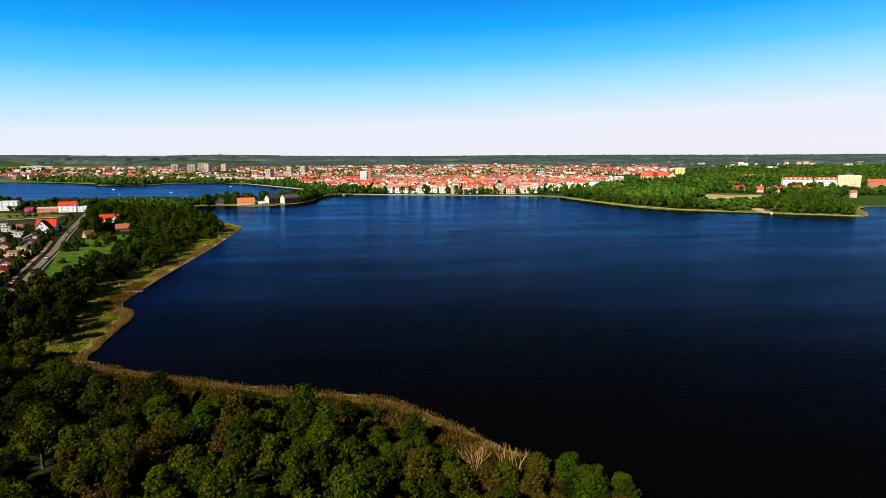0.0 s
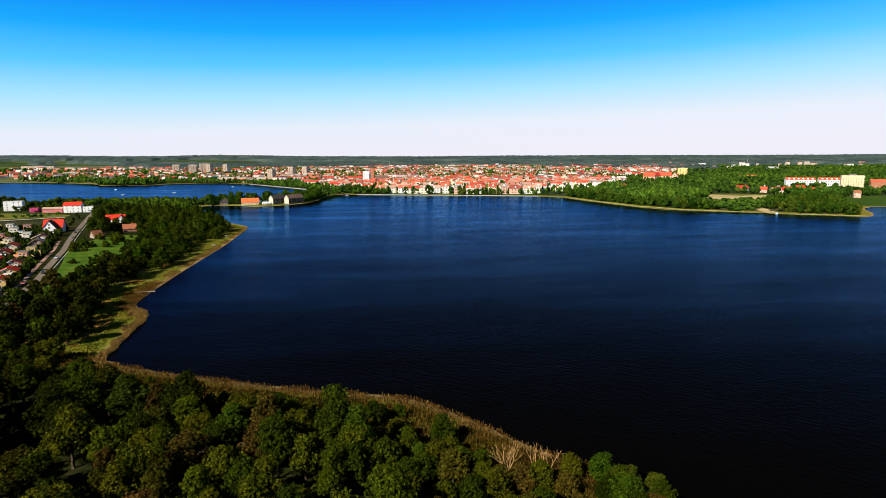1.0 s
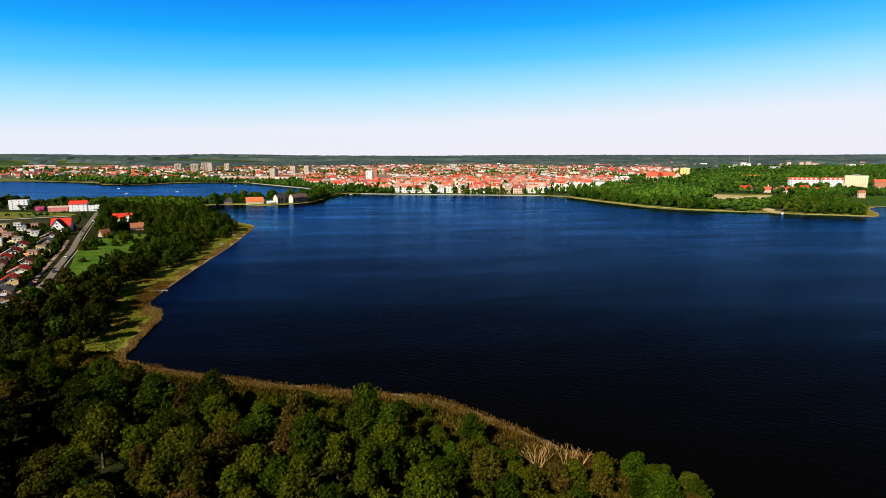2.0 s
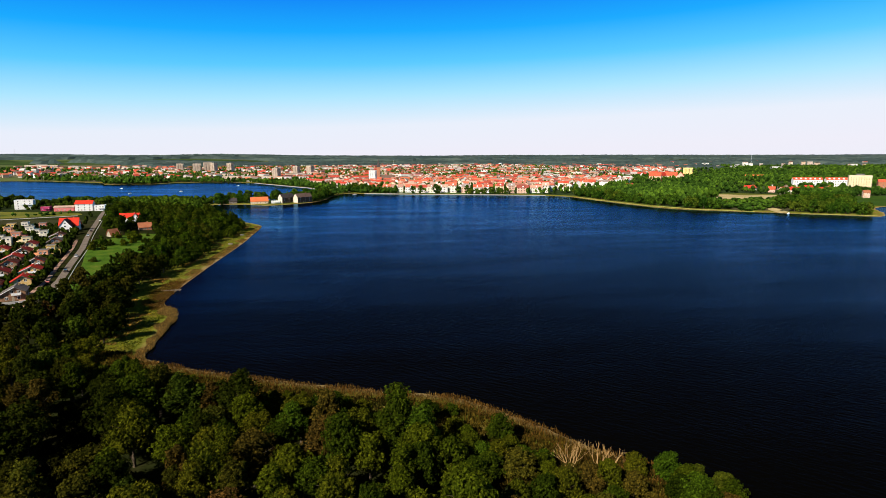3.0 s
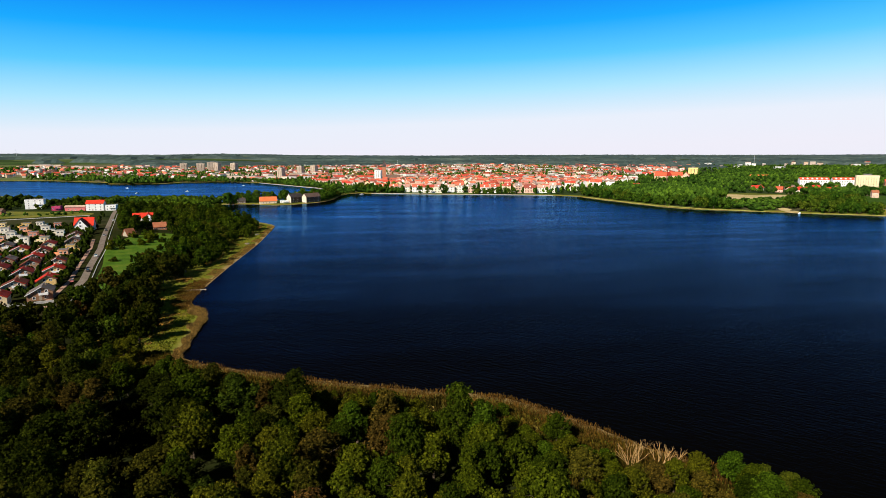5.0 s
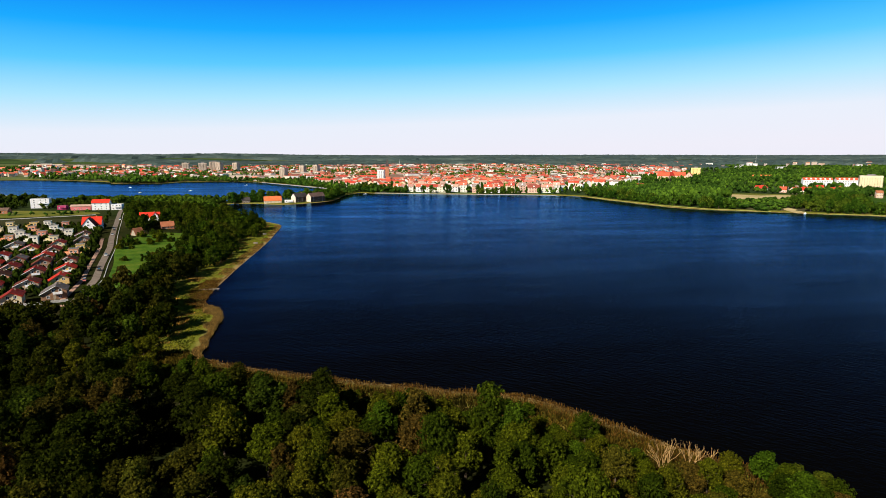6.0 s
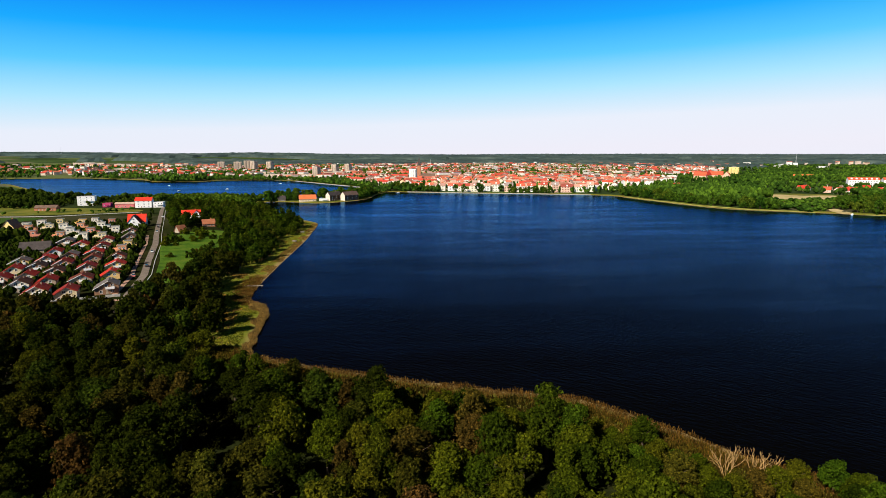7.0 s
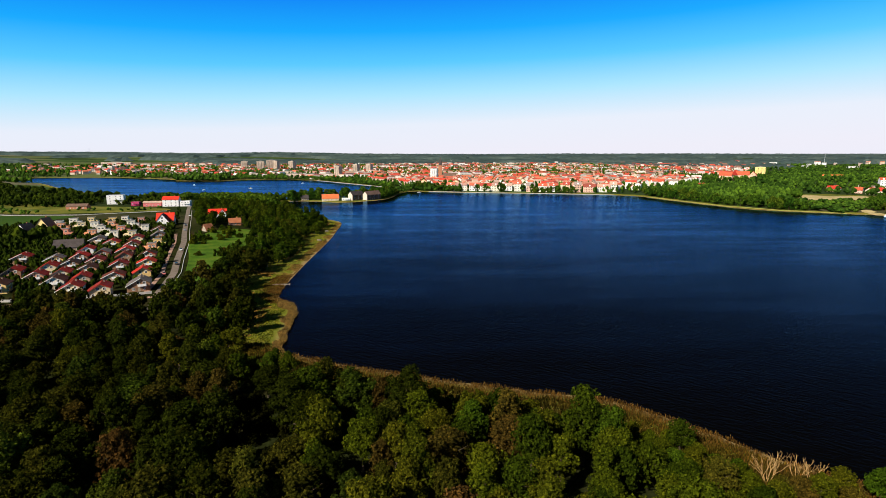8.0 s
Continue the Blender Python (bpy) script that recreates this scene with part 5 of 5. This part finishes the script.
for x, y in town_spots[:270]:
    settle([rng.choice(town_kinds)], [(x, y)], rng.choice((0, -16, -16, 74, 12, 60, 100)), "houses of the old town")


def tenement(label, w, h, rise):
    """A waterfront house: plastered front with rows of windows, cornice and tiled roof."""
    ob = gable_house(label, w, 12, h, h + rise, TOWN_WALL, RED_TILE, "tenement", windows=False)
    part("cornice", Geo().box(-w / 2 - 0.2, -6.25, h - 0.5, w / 2 + 0.2, -6.0, h - 0.15), WHITE, ob)
    pane = Geo().box(-0.55, -0.06, -0.85, 0.55, 0.02, 0.85).mesh("window", GLASS)
    for z in range(int(h / 3.1)):
        for k in range(int(w / 2.8)):
            part("window", pane, GLASS, ob, at=pose((k + 0.5) * 2.8 - int(w / 2.8) * 1.4, -6.0, 1.8 + z * 3.1))
    part("dormer", gable_body(2.2, 2.6, 1.4, 2.3, base=-0.5), WHITE, ob, at=pose(0, -4.2, h + rise * 0.28, 0, 0, 90))
    return ob


tenements = [tenement(t, w, h, k) for t, w, h, k in (("cream waterfront tenement with a red roof", 15, 10.5, 4.5), ("tall peach waterfront tenement with a red roof", 12, 13, 5), ("wide pale waterfront house with an orange roof", 22, 9.5, 4.5))]
x = -12.0
while x < 300:
    k = rng.choice(tenements)
    settle([k], [(x, 1019 - (x - 68) * 0.27 + rng.uniform(34, 44))], -15, "tenements on the waterfront")
    x += rng.uniform(16, 27)
g_walls, g_roofs = Geo(), Geo()
FAR_TOWN = [(-1350, 1850), (-1010, 1830), (-720, 1680), (-540, 1640), (-180, 1470), (0, 1440), (520, 1350), (700, 1500), (780, 2350), (200, 2550), (-400, 2350), (-1000, 2250), (-1400, 2100)]
for x, y in scatter(FAR_TOWN, 22, lambda x, y, d: d > 25 and rng.random() < (0.75 if x > -350 else 0.45), 0.35):
    w, d, e = rng.choice(((10, 8, 5), (11, 8, 5), (13, 9, 7), (16, 9, 9), (24, 10, 12), (9, 8, 5), (8, 7, 4), (9, 8, 6)))
    m, rise = pose(x, y, ground_z(x, y), 0, 0, rng.uniform(-40, 70)), 0.6 if e > 9 else 4
    for g, k in ((g_walls, gable_body(w, d, e, e + rise)), (g_roofs, gable_roof(w, d, e, e + rise))):
        g.add([m @ Vector(p) for p in k.v], k.f)
for x, y in scatter([(540, 1340), (760, 1420), (1000, 1760), (1080, 2050), (800, 2350), (690, 1500)], 25, lambda x, y, d: rng.random() < 0.6, 0.4):
    w, d, e = rng.choice(((10, 8, 5), (12, 9, 6), (9, 8, 5), (16, 9, 8)))
    m = pose(x, y, ground_z(x, y) + 4, 0, 0, rng.uniform(-40, 70))
    for g, k in ((g_walls, gable_body(w, d, e, e + 4, base=-7)), (g_roofs, gable_roof(w, d, e, e + 4))):
        g.add([m @ Vector(p) for p in k.v], k.f)
for x, y in town_spots[270:]:
    w, d, e = rng.choice(((11, 10, 9), (10, 10, 12), (15, 10, 10), (20, 11, 11), (9, 8, 6)))
    m = pose(x, y, ground_z(x, y), 0, 0, rng.choice((0, -16, 74, 12, 60, 100)))
    for g, k in ((g_walls, gable_body(w, d, e, e + 3.2)), (g_roofs, gable_roof(w, d, e, e + 3.2))):
        g.add([m @ Vector(p) for p in k.v], k.f)
for x, y in scatter([(760, 2000), (1900, 1750), (2100, 2100), (1700, 2500), (800, 2500)], 48, lambda x, y, d: rng.random() < 0.1, 0.45):
    w, d, e = rng.choice(((10, 8, 3), (14, 9, 4), (20, 10, 4), (9, 8, 3)))
    m = pose(x, y, ground_z(x, y), 0, 0, rng.uniform(-30, 10))
    for g, k in ((g_walls, gable_body(w, d, e + 9, e + 10)), (g_roofs, gable_roof(w, d, e + 9, e + 10))):
        g.add([m @ Vector(p) for p in k.v], k.f)
tagged(part("far_town_walls", g_walls, FAR_WALL), "pale plastered walls of the outer town", "buildings", kind="stuff")
tagged(part("far_town_roofs", g_roofs, FAR_ROOF), "red and grey roofs of the outer town", "roofs", kind="stuff")


# ---- landmarks of the town ----
def tower_block(label, w, d, h, wall, name="tower_block", strips=3, near=False):
    """A high block of flats: body, parapet, lift house, columns of balconies and windows."""
    ob = thing(name, label, "apartment block")
    part("wall", Geo().box(-w / 2, -d / 2, -2, w / 2, d / 2, h).box(-w / 2 - 0.15, -d / 2 - 0.15, h, w / 2 + 0.15, d / 2 + 0.15, h + 0.7), wall, ob)
    part("lift_house", Geo().box(-w * 0.18, -2.5, h + 0.7, w * 0.18, 2.5, h + 3.4), FELT, ob)
    a = w / strips
    ledge, pane = Geo().box(-a * 0.28, -1.1, 0, a * 0.28, 0, 1.05), Geo().box(-a * 0.09, -0.06, 0, a * 0.09, 0.02, 1.4)
    spots = [((k + 0.5) * a - w / 2, s * 2.8) for k in range(strips) for s in range(int(h / 2.8))]
    if near:
        ledge, pane = ledge.mesh("balcony", wall), pane.mesh("window", GLASS)
        for x, z in spots:
            part("balcony", ledge, wall, ob, at=pose(x, -d / 2, z + 0.9))
            part("window", pane, GLASS, ob, at=pose(x + a * 0.39, -d / 2, z + 1.0))
        return ob
    rails, panes = Geo(), Geo()
    for x, z in spots:
        rails.add([(p[0] + x, p[1] - d / 2, p[2] + z + 0.9) for p in ledge.v], ledge.f)
        panes.add([(p[0] + x + a * 0.39, p[1] - d / 2, p[2] + z + 1.0) for p in pane.v], pane.f)
    for y in (-d * 0.25, d * 0.25):
        for s in range(int(h / 2.8)):
            panes.box(-w / 2 - 0.05, y - 0.8, s * 2.8 + 1.0, -w / 2 + 0.02, y + 0.8, s * 2.8 + 2.4)
    tagged(part("balcony_grid", rails, wall, ob), kind="stuff")
    tagged(part("window_grid", panes, GLASS, ob), kind="stuff")
    return ob


for x, y, w, d, h, turn in ((-564, 1908, 24, 14, 33, 10), (-543, 1962, 30, 14, 34, 10), (-514, 1911, 18, 16, 34, -25), (-469, 1942, 18, 16, 32, -25),
                            (-268, 1570, 16, 16, 32, -25), (-238, 1760, 16, 16, 30, -25), (-200, 1780, 16, 16, 30, -25), (-640, 1990, 22, 14, 30, 10)):
    put(tower_block("tan concrete tower block above the town roofs", w, d, h, PANEL), x, y, turn)["group"] = "tower blocks"
for x, y, w in ((-400, 1640, 46), (-345, 1615, 40), (-300, 1600, 34), (-1190, 2240, 120), (-1060, 2190, 34), (-440, 1720, 40)):
    put(tower_block("low pale slab of flats behind the lakeside trees", w, 12, 11, PANEL, "slab_block", max(3, int(w / 9))), x, y, -8)["group"] = "slab blocks"
put(tower_block("white block of flats beside the church", 15, 14, 29, WHITE), -16, 1300, -12)

church = thing("church", "red brick church with a tall pointed tower", "church")
part("nave", gable_body(34, 15, 13, 21), BRICK, church)
part("nave_roof", gable_roof(34, 15, 13, 21), OLD_TILE, church)
part("tower", Geo().box(-21.5, -4, -2, -14, 4, 38), BRICK, church)
g = Geo()
g.add([(-21.8, -4.3, 38), (-13.7, -4.3, 38), (-13.7, 4.3, 38), (-21.8, 4.3, 38), (-17.75, 0, 57)], [(0, 1, 4), (1, 2, 4), (2, 3, 4), (3, 0, 4), (3, 2, 1, 0)])
part("spire", g, DARK_TILE, church)
for z in (22, 12):
    for y in (-2, 2):
        part("louvre", Geo().box(-21.6, y - 0.7, z, -21.4, y + 0.7, z + 5), DARK_TILE, church)
put(church, 14, 1262, -8)

# east shore
flats = tower_block("large cream block of flats with rows of balconies", 34, 13, 25, CREAM, "apartment_block", 9, True)
put(flats, 842, 906, -34)
put(tower_block("yellow tower block rising from the trees", 22, 16, 27, YELLOW, strips=3, near=True), 760, 1322, -30)
for x, y, w in ((812, 994, 50), (868, 980, 46)):
    block = gable_house("long white terrace with a red mansard roof", w, 13, 14, 18, WHITE, VILLA_TILE, "terrace", windows=False)
    window_set(block, [(k * 4.2 - w / 2 + 3, -6.5, z, 0) for k in range(int((w - 3) / 4.2)) for z in (1.8, 4.8, 7.8, 10.8)], 1.8, 1.7)
    for k in range(int(w / 8)):
        part("dormer", gable_body(2.4, 2.8, 1.5, 2.5, base=-0.6), WHITE, block, at=pose(k * 8 - w / 2 + 5, -4.6, 15.2, 0, 0, 90))
    put(block, x, y, -22)
put(gable_house("red brick building with a red roof and dark windows", 40, 14, 14, 18, BRICK, RED_TILE, "office"), 905, 905, -34)
put(flat_house("low white hall with a flat white roof", 24, 18, 6, WHITE, "hall"), 805, 862, -25)
put(gable_house("narrow pink three-storey house at the lawn", 8.5, 9, 8, 11, PEACH, COTTAGE_TILE), 718, 762, -30)
for x, y, w, turn in ((636, 918, 17, -20), (650, 926, 15, 35), (662, 866, 17, 20), (676, 858, 19, -15), (690, 880, 14, 60), (652, 880, 13, -40), (458, 1016, 15, 0), (470, 1024, 12, 40), (740, 905, 18, -20), (760, 880, 15, 30), (722, 850, 14, -30)):
    put(gable_house("cream villa with an orange-red hipped roof among trees", w * 0.8, 10, 5, 9.5, TOWN_WALL, VILLA_TILE, "villa"), x, y, turn)["group"] = "villas of the east shore"
put(gable_house("small white house beside the red villas", 11, 9, 5.5, 9.5, WHITE, OLD_TILE, "villa"), 700, 938, 25)
put(flat_house("low dark pavilion behind the villas", 18, 12, 4, OLD_WALL, "pavilion", 1), 770, 985, -25)
for x, y, w, turn in ((634, 1245, 26, -35), (655, 1262, 30, 25), (682, 1262, 28, -35), (700, 1250, 22, 55)):
    put(gable_house("tall peach school wing with a steep red roof", w, 14, 12, 20, PEACH, VILLA_TILE, "school_wing"), x, y, turn)["group"] = "wings of the school"
put(gable_house("long low brick building with an orange roof", 44, 12, 5, 8, BRICK, ORANGE_TILE, "workshop", chimney=False), 950, 1335, -30)
for x, y, w, h in ((1427, 2316, 40, 12), (1363, 2024, 40, 8), (1400, 2060, 22, 13), (1440, 2090, 34, 7), (1445, 1914, 30, 8), (1480, 1930, 22, 7), (1330, 1980, 26, 8), (1310, 2150, 20, 7), (1260, 2260, 34, 7), (1370, 1610, 30, 7), (1391, 1505, 34, 7), (1455, 1475, 40, 8), (547, 2434, 18, 20), (620, 2420, 40, 8), (980, 2350, 26, 7), (1060, 2300, 18, 7), (1560, 1900, 36, 8)):
    put(shed("pale industrial hall with a flat roof in the distance", w * 0.65, 18, h * 0.75), x, y, -25)["group"] = "halls beyond the woods"


def mast(label, tall):
    ob, g = thing("radio_mast", label, "mast"), Geo()
    for k in range(3):
        a, b = 2.09 * k, 2.09 * (k + 1)
        g.tube((math.cos(a) * 1.6, math.sin(a) * 1.6, -1), (math.cos(a) * 0.3, math.sin(a) * 0.3, tall), 0.17, 0.1, 5)
        for s in range(8):
            r0, r1 = 1.6 - 1.3 * s / 8, 1.6 - 1.3 * (s + 1) / 8
            g.tube((math.cos(a) * r0, math.sin(a) * r0, tall * s / 8), (math.cos(b) * r1, math.sin(b) * r1, tall * (s + 1) / 8), 0.07, 0.07, 4)
    part("lattice", g, STEEL, ob)
    return ob


put(mast("slim lattice mast above the far woods", 46), 1455, 2055, 0)
put(mast("slim lattice mast on the western hills", 52), -2130, 3780, 0)
put(mast("slim lattice mast above the town", 40), 60, 1900, 0)

# ---- shore details ----
jetty = thing("jetty", "short pale timber jetty at the reed edge", "jetty")
for k in range(26):
    part("plank", Geo().box(-0.19, -0.75, 0, 0.19, 0.75, 0.07), TIMBER, jetty, at=pose(-5 + k * 0.4, 0, 0.62 + 0.004 * (k % 3)))
for k in range(5):
    for y in (-0.6, 0.6):
        part("post", Geo().tube((0, 0, -2.2), (0, 0, 0.95), 0.1, 0.09, 7), TIMBER, jetty, at=pose(-4.6 + k * 2.3, y, 0))
jetty.matrix_basis = pose(-132, 296, 0, 0, 0, 2)


def boat(label, length, name="motor_boat"):
    ob, g, n = thing(name, label, "boat"), Geo(), 9
    for k in range(n):
        t = k / (n - 1)
        w = length * 0.17 * (1 - max(0, t - 0.45) ** 2 / 0.31) + 0.02
        x = (t - 0.5) * length
        g.v += [(x, -w, 0.75 + 0.3 * t), (x, -w * 0.7, -0.25), (x, w * 0.7, -0.25), (x, w, 0.75 + 0.3 * t)]
    for k in range(n - 1):
        g.f += [(4 * k + j, 4 * k + j + 1, 4 * k + j + 5, 4 * k + j + 4) for j in range(3)] + [(4 * k + 3, 4 * k, 4 * k + 4, 4 * k + 7)]
    g.f += [(3, 2, 1, 0), (4 * n - 4, 4 * n - 3, 4 * n - 2, 4 * n - 1)]
    part("hull", g, TIMBER if name == "rowing_boat" else WHITE, ob)
    if name == "rowing_boat":
        for x in (-0.9, 0.5):
            part("thwart", Geo().box(x - 0.15, -length * 0.15, 0.62, x + 0.15, length * 0.15, 0.68), TIMBER, ob)
        return ob
    part("cabin", Geo().box(-length * 0.12, -length * 0.1, 0.8, length * 0.2, length * 0.1, 1.8), WHITE, ob)
    part("windscreen", Geo().box(length * 0.2, -length * 0.09, 1.0, length * 0.215, length * 0.09, 1.7), GLASS, ob)
    return ob


for x, y, turn in ((470, 610, 40), (-52, 1038, 20), (-470, 1130, 60), (-395, 1180, 10), (-560, 1320, -30), (-330, 1390, 15)):
    boat("small white motor boat on the lake", 7.0).matrix_basis = pose(x, y, 0, 0, 0, turn)

for x, y, turn in ((-137, 452, 15), (-139, 505, 30)):
    boat("small weathered rowing boat drawn up on the bank", 3.4, "rowing_boat").matrix_basis = pose(x, y, ground_z(x, y) + 0.2, 0, 4, turn)

SHORE_EAST = [(320, 902), (332, 830), (354, 734), (389, 676), (446, 638)]
ribbon("shore_strip", SEDGE, "yellow-green strip along the far shore", SHORE_EAST, 4.4, 0.35)
ribbon("cape_strip", SEDGE, "yellow-green strip round the wooded point", [(484, 607), (520, 588), (550, 570)], 3.4, 0.35)
ribbon("promenade", CONCRETE, "pale promenade along the town waterfront", [(-34, 1062), (68, 1024), (195, 989), (280, 958)], 2.6, 0.5, 0.6)
ribbon("promenade_west", CONCRETE, "pale promenade on the upper lake", [(-318, 1530), (-240, 1403), (-161, 1275), (-118, 1205)], 3, 0.6, 0.6)


def car(label, paint):
    """A parked saloon: lower body, cabin with dark glass, wheels."""
    ob, g = thing("car", label, "car"), Geo()
    side = [(-2.15, 0.35), (2.1, 0.35), (2.15, 0.75), (1.2, 0.95), (-1.9, 1.0), (-2.2, 0.8)]
    n = len(side)
    g.add([(x, y, z) for y in (-0.86, 0.86) for x, z in side], [tuple(range(n)), tuple(range(2 * n - 1, n - 1, -1))] + [(k, k + n, (k + 1) % n + n, (k + 1) % n) for k in range(n)])
    part("body", g, paint, ob)
    g = Geo()
    g.add([(-1.7, -0.8, 0.97), (0.95, -0.8, 0.95), (0.95, 0.8, 0.95), (-1.7, 0.8, 0.97), (-1.2, -0.65, 1.45), (0.25, -0.65, 1.45), (0.25, 0.65, 1.45), (-1.2, 0.65, 1.45)], [(0, 1, 5, 4), (1, 2, 6, 5), (2, 3, 7, 6), (3, 0, 4, 7), (4, 5, 6, 7)])
    part("cabin", g, GLASS, ob)
    for x in (-1.35, 1.3):
        for y in (-0.78, 0.78):
            part("wheel", Geo().tube((0, -0.1, 0), (0, 0.1, 0), 0.32, 0.32, 10), DARK_TILE, ob, at=pose(x, y, 0.32))
    return ob


for (x, y), paint, text in (((-207, 345), DARK_TILE, "dark car parked on the street"), ((-222, 390), WHITE, "white car on the street"), ((-203, 318), PINK, "red car parked beside the street"), ((-252, 474), STEEL, "silver car on the street"), ((-290, 584), WHITE, "white car on the street near the hotel"), ((-262, 502), DARK_TILE, "dark car on the street")):
    ob = car(text, paint)
    ob.matrix_basis = pose(x + 1.2, y, ground_z(x, y) + 0.13, 0, 0, 110)

ribbon("garden_wall", CONCRETE, "low pale garden wall along the lane", [(-189, 274), (-204, 268), (-222, 262), (-262, 259)], 0.35, 1.2, 1.2)
